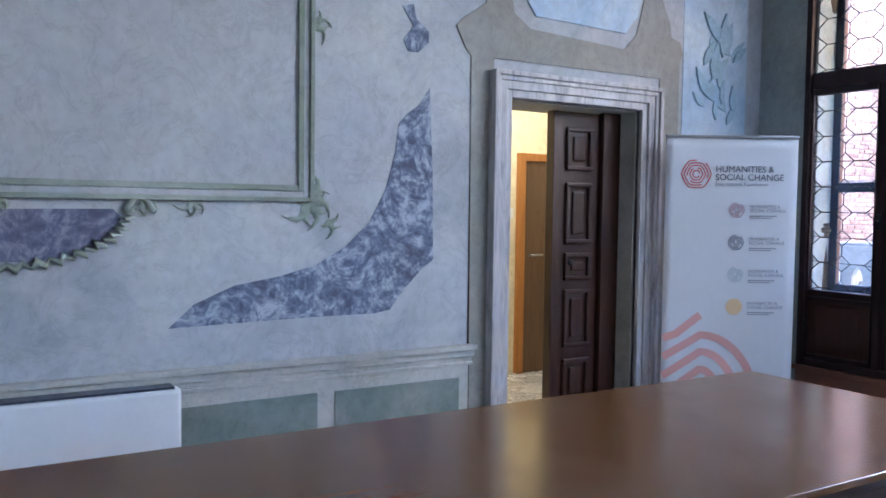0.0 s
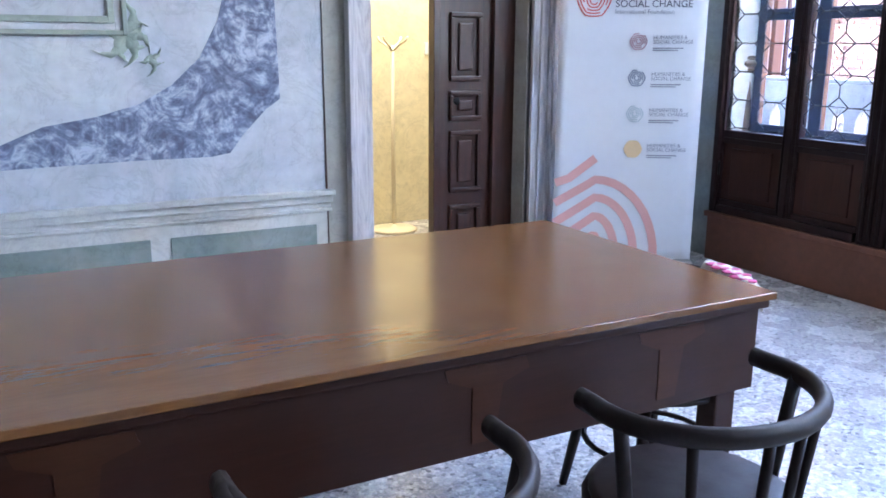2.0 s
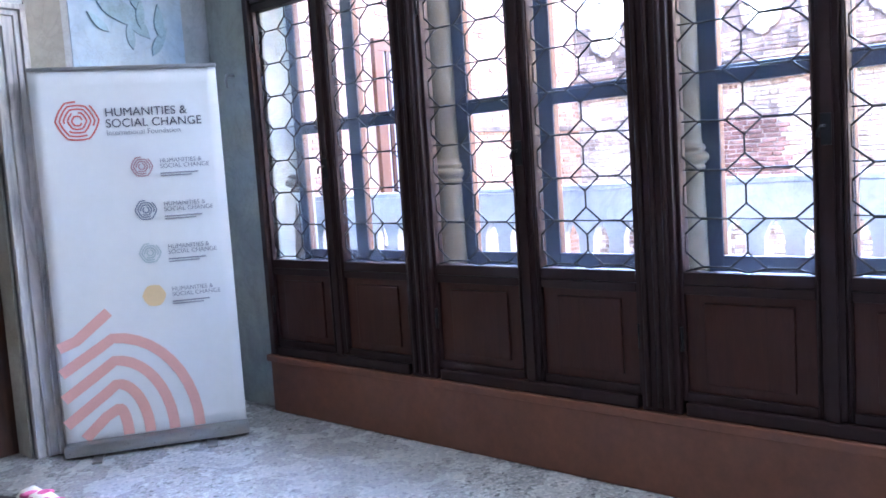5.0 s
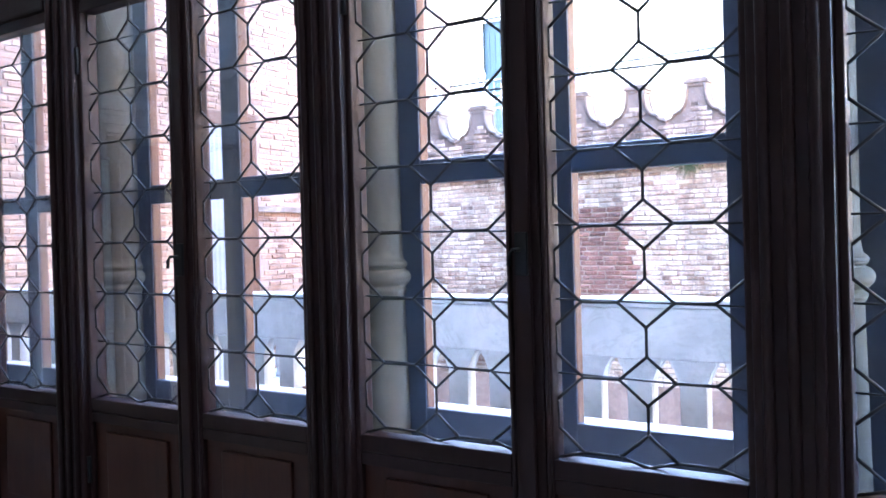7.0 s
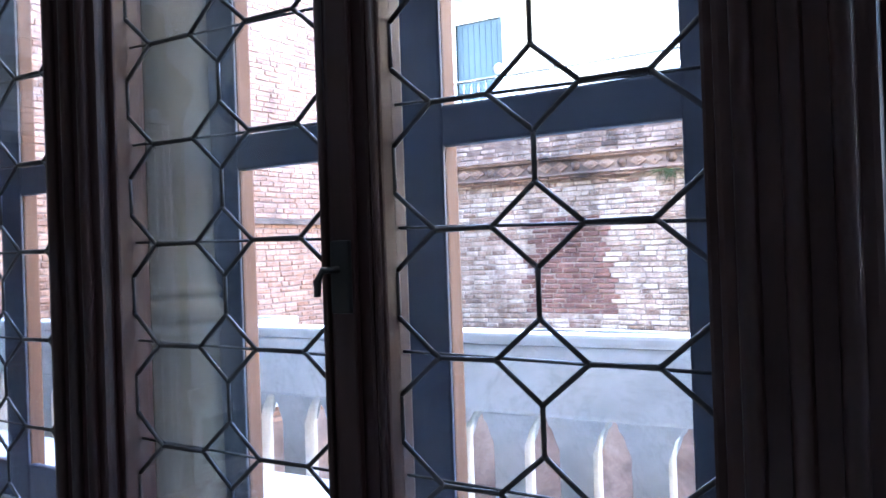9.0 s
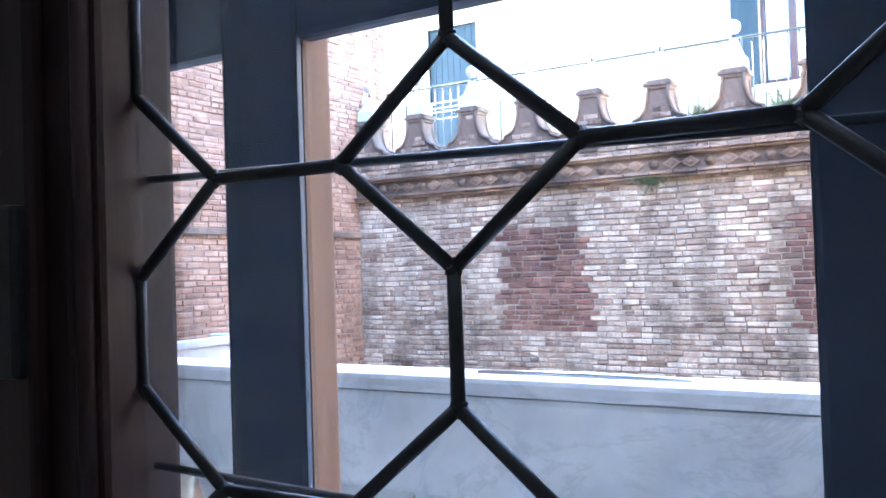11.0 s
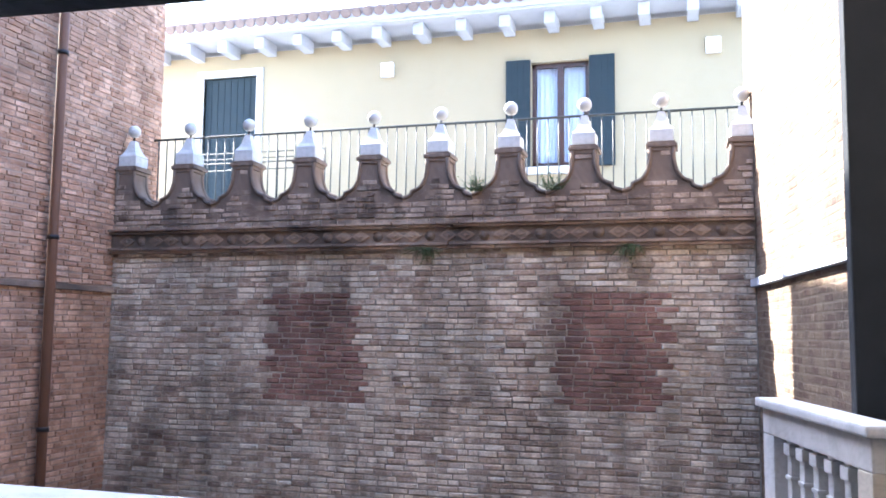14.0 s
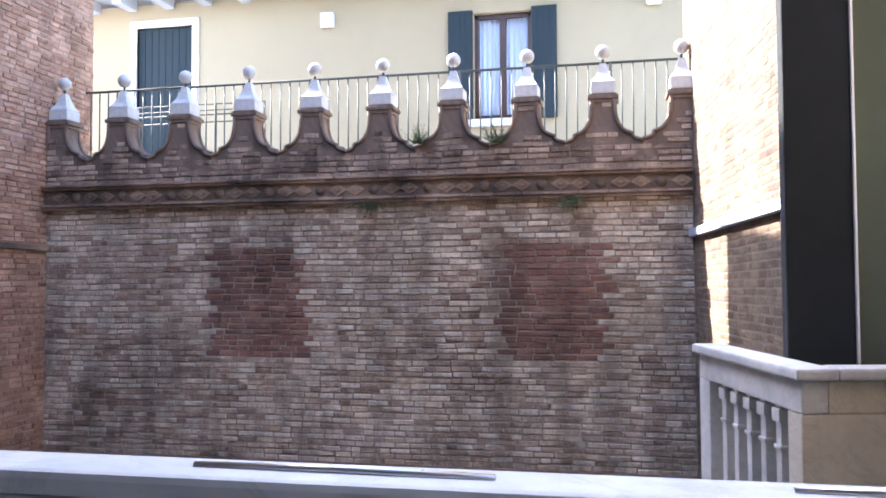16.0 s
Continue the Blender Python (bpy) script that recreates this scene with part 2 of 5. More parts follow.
M_GROUND = plain("courtyard_paving", (0.24, 0.22, 0.20), 0.8, 0, 0.2, 2)
M_BRICK = brick_material("old_brick", (0.22, 0.125, 0.088), (0.53, 0.39, 0.285), (0.74, 0.63, 0.50), 0.5)
M_BRICK_P = brick_material("old_brick_piece", (0.22, 0.125, 0.088), (0.53, 0.39, 0.285), (0.74, 0.63, 0.50), 0.5, "object")
M_BRICK_RED = brick_material("red_repair_brick", (0.16, 0.068, 0.052), (0.235, 0.108, 0.080), (0.32, 0.175, 0.130), 0.45)
M_BRICK_LEFT = brick_material("warm_brick", (0.30, 0.145, 0.088), (0.46, 0.255, 0.165), (0.60, 0.38, 0.265), 0.35)
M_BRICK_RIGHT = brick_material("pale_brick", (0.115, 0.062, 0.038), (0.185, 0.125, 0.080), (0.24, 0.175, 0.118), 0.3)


def terrazzo():
    m = Mat("terrazzo", 0.22)
    v = m.node("ShaderNodeTexVoronoi", Vector=m.co, Scale=70.0)
    v2 = m.node("ShaderNodeTexVoronoi", Vector=m.co, Scale=150.0)
    chips = m.ramp(m.node("ShaderNodeSeparateColor", Color=v.outputs["Color"]).outputs[0],
                   (0.0, (0.13, 0.125, 0.13)), (0.10, (0.30, 0.295, 0.30)), (0.4, (0.37, 0.36, 0.36)), (0.75, (0.43, 0.40, 0.38)), (0.93, (0.54, 0.52, 0.50)))
    fine = m.ramp(m.node("ShaderNodeSeparateColor", Color=v2.outputs["Color"]).outputs[1], (0.0, 0.78), (0.5, 0.98), (1.0, 1.14))
    col = m.mix(1.0, chips, fine, 'MULTIPLY')
    big = m.node("ShaderNodeTexVoronoi", Vector=m.co, Scale=8.5)
    spot = m.ramp(big.outputs["Distance"], (0.07, 1.0), (0.10, 0.0))
    dark = m.ramp(m.node("ShaderNodeSeparateColor", Color=big.outputs["Color"]).outputs[2], (0.25, 0.0), (0.3, 0.85))
    col = m.mix(m.math('MULTIPLY', spot, dark), col, (0.045, 0.042, 0.045))
    col = m.mix(1.0, col, m.ramp(m.noise(1.2), (0.3, 0.85), (0.7, 1.1)), 'MULTIPLY')
    m.color(col).rough(m.ramp(m.noise(3.5), (0.3, 0.16), (0.7, 0.36)))
    m.bump(m.noise(2.2), 0.05, 0.02)
    return m.m


M_TERRAZZO = terrazzo()


def glass_material(name, tint=(0.93, 0.96, 1.0), gloss=0.3, haze=0.0):
    """Thin clear glass; the last argument is the share of a translucent veil imitating glare."""
    m = Mat(name)
    t = m.t
    tr = m.node("ShaderNodeBsdfTransparent", Color=tint)
    gl = m.node("ShaderNodeBsdfGlossy", Roughness=0.03)
    fr = m.node("ShaderNodeFresnel", IOR=1.35)
    mx = t.nodes.new("ShaderNodeMixShader")
    m.put(mx.inputs[0], m.math('MULTIPLY', fr.outputs[0], gloss))
    # bluish veil put into the panes in place of lens glare
    veil = m.node("ShaderNodeBsdfTranslucent", Color=(0.74, 0.84, 1.0))
    dm = t.nodes.new("ShaderNodeMixShader")
    m.put(dm.inputs[0], m.ramp(m.noise(7.0, 6, 0.7), (0.30, haze * 0.5), (0.75, haze * 1.6)))
    t.links.new(tr.outputs[0], dm.inputs[1])
    t.links.new(veil.outputs[0], dm.inputs[2])
    t.links.new(dm.outputs[0], mx.inputs[1])
    t.links.new(gl.outputs[0], mx.inputs[2])
    t.links.new(mx.outputs[0], t.nodes["Material Output"].inputs["Surface"])
    return m.m


M_GLASS = glass_material("window_glass", haze=0.0032)
M_CLEAR = glass_material("house_glass")


# ---- building helpers ----
def box(bm, x0, x1, y0, y1, z0, z1, bevel=0.0):
    x0, x1, y0, y1, z0, z1 = min(x0, x1), max(x0, x1), min(y0, y1), max(y0, y1), min(z0, z1), max(z0, z1)
    v = [bm.verts.new((x, y, z)) for x in (x0, x1) for y in (y0, y1) for z in (z0, z1)]
    faces = [bm.faces.new([v[i] for i in q]) for q in ((0, 1, 3, 2), (4, 6, 7, 5), (0, 4, 5, 1), (2, 3, 7, 6), (0, 2, 6, 4), (1, 5, 7, 3))]
    if bevel:
        bmesh.ops.bevel(bm, geom=list({e for f in faces for e in f.edges}), offset=bevel, segments=2, profile=0.6, affect='EDGES')
    return bm


def boxes(*rows, bevel=0.0):
    bm = bmesh.new()
    for r in rows:
        box(bm, *r, bevel=bevel)
    return bm


def tube(bm, pts, r, n=10, closed=False):
    """A round rod through points; r is one radius or one for each point."""
    pts = [Vector(p) for p in pts]
    rs = r if isinstance(r, (list, tuple)) else [r] * len(pts)
    rings = []
    for i, p in enumerate(pts):
        a = pts[i - 1] if (i or closed) else p
        b = pts[(i + 1) % len(pts)] if (i < len(pts) - 1 or closed) else p
        q = (b - a).normalized().to_track_quat('Z', 'X')
        rings.append([bm.verts.new(p + q @ Vector((math.cos(k * 2 * math.pi / n) * rs[i], math.sin(k * 2 * math.pi / n) * rs[i], 0))) for k in range(n)])
    for i in range(len(rings) - (0 if closed else 1)):
        a, b = rings[i], rings[(i + 1) % len(rings)]
        for k in range(n):
            bm.faces.new((a[k], a[(k + 1) % n], b[(k + 1) % n], b[k])).smooth = True
    if not closed:
        bm.faces.new(rings[0][::-1])
        bm.faces.new(rings[-1])
    return bm


def lathe(bm, c, profile, n=24):
    """A turned form: profile of (radius, z) about a vertical axis through c."""
    rings = [[bm.verts.new((c[0] + r * math.cos(k * 2 * math.pi / n), c[1] + r * math.sin(k * 2 * math.pi / n), c[2] + z)) for k in range(n)] for r, z in profile]
    for a, b in zip(rings, rings[1:]):
        for k in range(n):
            bm.faces.new((a[k], a[(k + 1) % n], b[(k + 1) % n], b[k])).smooth = True
    bm.faces.new(rings[0][::-1])
    bm.faces.new(rings[-1])
    return bm


def slab(bm, outline, axis, a, b):
    """An outline in two coordinates, made thick along the axis from a to b."""
    def at(p, d):
        return (d, p[0], p[1]) if axis == 'x' else (p[0], d, p[1]) if axis == 'y' else (p[0], p[1], d)
    lo, hi = [bm.verts.new(at(p, a)) for p in outline], [bm.verts.new(at(p, b)) for p in outline]
    bm.faces.new(lo)
    bm.faces.new(hi[::-1])
    for i in range(len(outline)):
        j = (i + 1) % len(outline)
        bm.faces.new((lo[j], lo[i], hi[i], hi[j]))
    return bm


def mesh_of(name, bm, *mats):
    bmesh.ops.recalc_face_normals(bm, faces=bm.faces)
    me = bpy.data.meshes.new(name)
    bm.to_mesh(me)
    bm.free()
    for m in mats:
        me.materials.append(m)
    return me


def thing(name, bm, mat, label="", category="", group="", kind=""):
    return tagged(new(name, mesh_of(name, bm, mat)), label, category, group, kind)


def holder(name, m, label, category, group=""):
    ob = new(name)
    ob.matrix_basis = m
    return tagged(ob, label, category, group)


def part(name, bm, mat, parent, label=""):
    ob = new(name, mesh_of(name, bm, mat))
    ob.parent = parent
    return tagged(ob, label)


def setting(name, bm, mat, label="", category=""):
    return thing(name, bm, mat, label, category, kind="structure")


def arc(cx, cy, r, a0, a1, n):
    return [(cx + r * math.cos(radians(a0 + (a1 - a0) * i / n)), cy + r * math.sin(radians(a0 + (a1 - a0) * i / n))) for i in range(n + 1)]


# ---- the room ----
ROOM_X, ROOM_Y, ROOM_Z = -8.6, -9.0, 4.3
DOOR_L, DOOR_R, DOOR_TOP = -2.24, -1.19, 2.02
WALL_T = 0.42
PITCH, BAY0, PAIRS = 1.19, -0.465, 6
SILL, GLASS_Z, TRANSOM, ARCH_TOP = 0.315, 0.84, 2.20, 3.55

setting("floor", boxes((ROOM_X, 0.0, ROOM_Y, 0.0, -0.25, 0.0)), M_TERRAZZO, "polished grey terrazzo floor with dark stone chips", "floor")
setting("floor_next_room", boxes((-3.6, 0.28, 0.0, 1.70, -0.25, -0.004)), M_TERRAZZO, "terrazzo floor of the lamp-lit next room", "floor")
wall_north = setting("wall_north", boxes((ROOM_X, DOOR_L, 0, WALL_T, 0, ROOM_Z), (DOOR_R, 0.3, 0, WALL_T, 0, ROOM_Z), (DOOR_L, DOOR_R, 0, WALL_T, DOOR_TOP, ROOM_Z)),
                     M_FRESCO, "old frescoed plaster wall with grey-blue clouding", "wall")
setting("wall_west", boxes((ROOM_X - 0.3, ROOM_X, ROOM_Y, WALL_T, 0, ROOM_Z)), M_FRESCO, "plain pale plaster wall", "wall")
setting("wall_south", boxes((ROOM_X, 0.3, ROOM_Y - 0.3, ROOM_Y, 0, ROOM_Z)), M_FRESCO, "plain pale plaster wall", "wall")
setting("ceiling", boxes((ROOM_X - 0.3, 0.55, ROOM_Y - 0.3, WALL_T, ROOM_Z, ROOM_Z + 0.3)), M_CEIL, "plain pale ceiling", "ceiling")
BAY_END = BAY0 - PITCH * PAIRS + 0.205
setting("wall_east", boxes((0, 0.3, BAY0, 0, 0, ROOM_Z), (0, 0.3, ROOM_Y, BAY_END, 0, ROOM_Z), (0, 0.3, BAY_END, BAY0, ARCH_TOP, ROOM_Z), (0.02, 0.3, BAY_END, BAY0, -0.25, SILL)),
        M_GREY_WALL, "grey-green plaster wall around the windows", "wall")
setting("plinth", boxes((-0.054, 0.02, BAY_END - 0.1, BAY0 + 0.06, 0, SILL - 0.035), (-0.068, 0.03, BAY_END - 0.1, BAY0 + 0.08, SILL - 0.035, SILL), bevel=0.006), M_PLINTH,
        "reddish-brown painted plinth under the windows", "plinth")

# the next room
setting("wall_next_room", boxes((-3.6, 0.28, 1.55, 1.70, 0, 3.2), (0.12, 0.28, WALL_T, 1.55, 0, 3.2), (-3.6, -3.4, WALL_T, 1.55, 0, 3.2)), M_CREAM, "cream-yellow painted wall in warm lamplight", "wall")
setting("ceiling_next_room", boxes((-3.6, 0.28, WALL_T, 1.70, 3.2, 3.3)), M_CEIL, "plain ceiling of the next room", "ceiling")
area_lamp("next_room_lamp", look((-1.6, 1.0, 3.15), (-1.6, 1.0, 0)), 0.9, 0.5, 1.05, (1.0, 0.88, 0.64))
# daylight of the high lunettes
for k in range(1, PAIRS):
    area_lamp("sky_light", look((-0.02, BAY0 - PITCH * k - 0.49, 2.95), (-2.2, BAY0 - PITCH * k - 0.49, 1.2)), 0.9, 0.9, 0.56, (0.74, 0.86, 1.0))


# ---- painted wall ----
def painted(name, outline, mat, label, d=0.004):
    bm = slab(bmesh.new(), outline, 'y', -d, 0.001)
    return tagged(part(name, bm, mat, wall_north), label)


# blue marble spandrel: two tapering arms about a concave arc
inner = [(-4.10, 0.88), (-3.90, 0.965), (-3.66, 1.005), (-3.46, 1.06), (-3.30, 1.15), (-3.16, 1.28), (-3.06, 1.46), (-3.005, 1.66), (-2.985, 1.82), (-2.93, 1.88), (-2.86, 1.93), (-2.79, 2.03)]
outer = [(-2.765, 1.55), (-2.755, 1.07), (-2.83, 1.02), (-2.95, 0.90), (-3.03, 0.80), (-3.13, 0.785), (-3.50, 0.785), (-4.22, 0.77)]
painted("painted_spandrel", inner + outer, M_BLUE, "blue-grey marbled spandrel painted on plaster")
# violet cartouche under the picture panel
painted("painted_cartouche", [(-5.6, 1.33), (-4.47, 1.34), (-4.43, 1.30), (-4.50, 1.20), (-4.62, 1.13), (-4.80, 1.10), (-5.25, 1.12), (-5.5, 1.22)], M_VIOLET, "dark violet painted cartouche")
# sky scene beside the door and over it
painted("painted_sky", [(-0.80, 1.2), (-0.16, 1.2), (-0.16, 3.6), (-0.80, 3.6)], M_FRESCO_SKY, "faded sky-blue fresco field")
painted("painted_overdoor", [(-2.14, 2.62), (-2.22, 2.9), (-2.22, 3.5), (-1.16, 3.5), (-1.16, 2.85), (-1.24, 2.62), (-1.34, 2.50), (-2.06, 2.52)], M_FRESCO_SKY, "pale blue overdoor field", 0.012)
painted("painted_drop", [(-2.97, 2.46), (-2.90, 2.48), (-2.88, 2.40), (-2.80, 2.34), (-2.80, 2.28), (-2.87, 2.22), (-2.93, 2.22), (-2.96, 2.28), (-2.90, 2.36)], M_BLUE, "small marbled pendant")
M_PLANT = plain("plant_paint", (0.33, 0.47, 0.57), 0.85, 0, 0.35, 9)
rng = random.Random(4)
for i in range(22):
    a, l = rng.uniform(40, 150), rng.uniform(0.12, 0.32)
    cx, cz = rng.uniform(-0.62, -0.30), rng.uniform(1.95, 2.55)
    dx, dz = math.cos(radians(a)) * l, math.sin(radians(a)) * l
    up = [(k / 6, 0.17 * math.sin(math.pi * (k / 6) ** 0.8)) for k in range(7)]
    leaf_line = [(cx + dx * p - dz * q, cz + dz * p + dx * q) for p, q in up] + [(cx + dx * p + dz * q * .8, cz + dz * p - dx * q * .8) for p, q in up[5:0:-1]]
    painted("painted_leaf", leaf_line, M_PLANT, "blue-green painted plant", 0.006 + 0.0007 * i)

# beige surround of the door with shouldered top
band = [(-2.50, 0.0), (-2.36, 0.0), (-2.36, 2.24), (-1.02, 2.24), (-1.02, 0.0), (-0.84, 0.0), (-0.84, 2.36), (-0.81, 2.42), (-0.84, 2.50), (-0.92, 2.52), (-0.94, 2.62), (-1.06, 2.85),
        (-1.06, 3.1), (-1.18, 3.1), (-1.16, 2.80), (-1.24, 2.50), (-1.34, 2.40), (-2.10, 2.44), (-2.22, 2.52), (-2.28, 2.85), (-2.40, 2.85), (-2.42, 2.55), (-2.52, 2.48), (-2.56, 2.46), (-2.62, 2.40), (-2.56, 2.28), (-2.52, 2.24)]
painted("painted_surround", band, M_BEIGE, "beige painted door surround with scrolled shoulders", 0.008)
part("shadow_line", boxes((-2.515, -2.503, -0.006, 0, 0.0, 2.24)), M_DOOR, wall_north, "dark painted outline")

# picture panel with its frame
panel = thing("picture_panel", boxes((-6.3, -3.575, -0.012, 0.0, 1.47, 3.4)), M_PANEL, "large blank grey plaster picture field in a green moulded frame", "wall panel")
for d, (w0, w1), m in ((0.030, (0.0, 0.030), M_FRAME), (0.018, (0.030, 0.062), M_PANEL), (0.036, (0.062, 0.085), M_FRAME)):
    part("frame_side", boxes((-3.575 + w0, -3.575 + w1, -d, 0, 1.47 - w1, 3.4), bevel=0.004), m, panel)
    part("frame_bottom", boxes((-6.3, -3.575 + w0, -d, 0, 1.47 - w1, 1.47 - w0), bevel=0.004), m, panel)


def acanthus(x, z, r, n, a0, a1):
    """A spray of curled stucco leaves."""
    bm = bmesh.new()
    for i in range(n):
        a = radians(a0 + (a1 - a0) * i / max(1, n - 1))
        l = r * (0.55 + 0.45 * ((i * 7) % 5) / 4)
        left, right, mid = [], [], []
        for k in range(9):
            t = k / 8
            b = a + 0.9 * t * t * (1 if i % 2 else -1)
            lobe = r * (0.15 * math.sin(math.pi * (0.12 + 0.88 * t)) + 0.045 * math.sin(k * 2.3)) if k < 8 else 0.004
            p = Vector((x + math.cos(b) * l * t, 0, z + math.sin(b) * l * t))
            side = Vector((-math.sin(b), 0, math.cos(b))) * lobe
            left.append(bm.verts.new(p + side + Vector((0, -0.001, 0))))
            right.append(bm.verts.new(p - side + Vector((0, -0.001, 0))))
            mid.append(bm.verts.new(p + Vector((0, -0.007 - 0.009 * math.sin(2.6 * t), 0))))
        for k in range(8):
            bm.faces.new((left[k], mid[k], mid[k + 1], left[k + 1])).smooth = True
            bm.faces.new((mid[k], right[k], right[k + 1], mid[k + 1])).smooth = True
    return bm


part("corner_leaf", acanthus(-3.50, 1.385, 0.17, 9, -165, 75), M_LEAF_ORN, panel, "green painted stucco leaves")
part("corner_scroll", acanthus(-3.40, 1.29, 0.10, 4, -100, -20), M_LEAF_ORN, panel)
for x in (-4.1, -4.32, -4.95):
    part("edge_leaf", acanthus(x, 1.385, 0.10, 7, 190, 350), M_LEAF_ORN, panel)
for z in (2.30, 2.55, 2.8):
    part("side_leaf", acanthus(-3.485, z, 0.11, 6, -80, 80), M_LEAF_ORN, panel)
bm = tube(bmesh.new(), [(-5.0 + (0.60 + 0.022 * math.sin(9.5 * i / 3)) * math.cos(math.pi + math.pi * i / 60), -0.010, 1.335 + (0.26 + 0.018 * math.sin(9.5 * i / 3)) * math.sin(math.pi + math.pi * i / 60)) for i in range(61)], [0.014 + 0.007 * math.sin(i * 1.9) for i in range(61)], 6)
part("cartouche_rim", bm, M_LEAF_ORN, panel)
part("scroll", tube(bmesh.new(), [(-4.42 + 0.13 * i / 10, -0.012, 1.33 + 0.07 * math.sin(math.pi * i / 10)) for i in range(11)], 0.016, 6), M_LEAF_ORN, panel)

# dado
dado = setting("dado", boxes((-8.6, -2.515, -0.016, 0, 0.0, 0.46)), M_DADO, "painted plaster dado with green panels", "dado")
for z0, z1, d in ((0.545, 0.575, 0.055), (0.505, 0.545, 0.038), (0.475, 0.505, 0.024), (0.455, 0.475, 0.030)):
    part("moulding", boxes((-8.6, -2.475 - (0.055 - d) * 0.6, -d, 0, z0, z1), bevel=0.005), M_DADO, dado)
for x0, x1 in ((-3.36, -2.58), (-4.40, -3.46), (-5.44, -4.50), (-6.48, -5.54), (-7.52, -6.58)):
    part("panel", boxes((x0, x1, -0.024, -0.0155, 0.10, 0.385), bevel=0.003), M_DADO_PANEL, dado, "worn grey-green painted panel")

# ---- door ----
door = setting("door_1", boxes((DOOR_L - 0.001, DOOR_L + 0.012, 0.02, WALL_T, 0, DOOR_TOP), (DOOR_R - 0.012, DOOR_R + 0.001, 0.02, WALL_T, 0, DOOR_TOP), (DOOR_L, DOOR_R, 0.02, WALL_T, DOOR_TOP - 0.012, DOOR_TOP)), M_BEIGE,
               "doorway with veined marble casing, one dark leaf shut", "door")
for w0, w1, d in ((0.0, 0.045, 0.030), (0.045, 0.095, 0.046), (0.095, 0.122, 0.058), (0.122, 0.15, 0.075)):
    part("casing_side", boxes((DOOR_L - w1, DOOR_L - w0, -d, 0.03, 0, DOOR_TOP + w1), bevel=0.005), M_CASING, door, "grey veined marble casing")
    part("casing_side", boxes((DOOR_R + w0, DOOR_R + w1, -d, 0.03, 0, DOOR_TOP + w1), bevel=0.005), M_CASING, door, "grey veined marble casing")
    part("casing_top", boxes((DOOR_L - w0 - 0.002, DOOR_R + w0 + 0.002, -d - 0.001, 0.03, DOOR_TOP + w0, DOOR_TOP + w1), bevel=0.005), M_CASING, door, "grey veined marble lintel")
LEAF_L = -1.715
leaf = part("door_leaf", boxes((LEAF_L, DOOR_R - 0.07, 0.20, 0.245, 0.01, DOOR_TOP - 0.02), bevel=0.004), M_DOOR, door, "dark-stained panelled wooden leaf with lock plate")
part("leaf_edge", boxes((LEAF_L - 0.035, LEAF_L + 0.01, 0.185, 0.26, 0.01, DOOR_TOP - 0.02), bevel=0.006), M_DOOR, door)
part("jamb_lining", boxes((DOOR_R - 0.16, DOOR_R - 0.012, 0.16, 0.20, 0.0, DOOR_TOP - 0.012), bevel=0.004), M_DOOR, door)
for z0, z1 in ((1.62, 1.90), (1.14, 1.54), (0.90, 1.08), (0.46, 0.84), (0.08, 0.38)):
    x0, x1 = LEAF_L + 0.075, DOOR_R - 0.23
    for r in ((x0, x1, z1 - 0.028, z1), (x0, x1, z0, z0 + 0.028), (x0, x0 + 0.028, z0 + 0.028, z1 - 0.028), (x1 - 0.028, x1, z0 + 0.028, z1 - 0.028)):
        part("panel_moulding", boxes((r[0], r[1], 0.176, 0.20, r[2], r[3]), bevel=0.007), M_DOOR, door)
    part("raised_panel", boxes((x0 + 0.06, x1 - 0.06, 0.184, 0.20, z0 + 0.06, z1 - 0.06), bevel=0.012), M_DOOR, door)
part("lock_plate", lathe(bmesh.new(), (0, 0, 0), [(0.001, 0), (0.02, 0.001), (0.024, 0.006), (0.008, 0.010)], 12), M_IRON, door, "dark iron keyhole plate").matrix_basis = pose(-1.60, 0.182, 1.02, 90, 0, 0)

far_door = setting("door_2", boxes((-1.04, -0.975, 1.50, 1.55, 0, 1.82), (-0.21, -0.15, 1.50, 1.55, 0, 1.82), (-0.975, -0.21, 1.50, 1.55, 1.755, 1.82), bevel=0.005), M_ORANGE, "plain brown door in an orange wooden frame", "door")
part("door_leaf", boxes((-0.975, -0.21, 1.515, 1.545, 0, 1.755)), M_BROWNDOOR, far_door)
part("door_handle", tube(bmesh.new(), [(-0.92, 1.515, 0.98), (-0.92, 1.47, 0.98), (-0.81, 1.47, 0.98)], 0.009, 8), M_STEEL, far_door)
thing("light_switch", boxes((-1.13, -1.075, 1.537, 1.55, 1.28, 1.37), bevel=0.004), M_WHITE, "white plastic light switch on the cream wall", "switch")


def coat_stand(m, label):
    st = holder("coat_stand", m, label, "coat stand", "coat stands")
    part("base", lathe(bmesh.new(), (0, 0, 0), [(0.17, 0), (0.175, 0.012), (0.16, 0.022), (0.03, 0.03), (0.02, 0.05)], 28), M_CREAMSTEEL, st)
    part("pole", lathe(bmesh.new(), (0, 0, 0.04), [(0.016, 0), (0.014, 1.31)], 14), M_CREAMSTEEL, st)
    for k in range(4):
        a = radians(35 + 90 * k)
        c, s = math.cos(a), math.sin(a)
        part("hook", tube(bmesh.new(), [(0, 0, 1.31), (0.05 * c, 0.05 * s, 1.35), (0.11 * c, 0.11 * s, 1.385), (0.125 * c, 0.125 * s, 1.41)], 0.009, 8), M_CREAMSTEEL, st)
    return st


stand = coat_stand(pose(-1.51, 1.30, -0.004), "cream metal coat stand on a round base")
copy_thing(stand, pose(-1.835, 1.34, -0.004, 0, 0, 25))


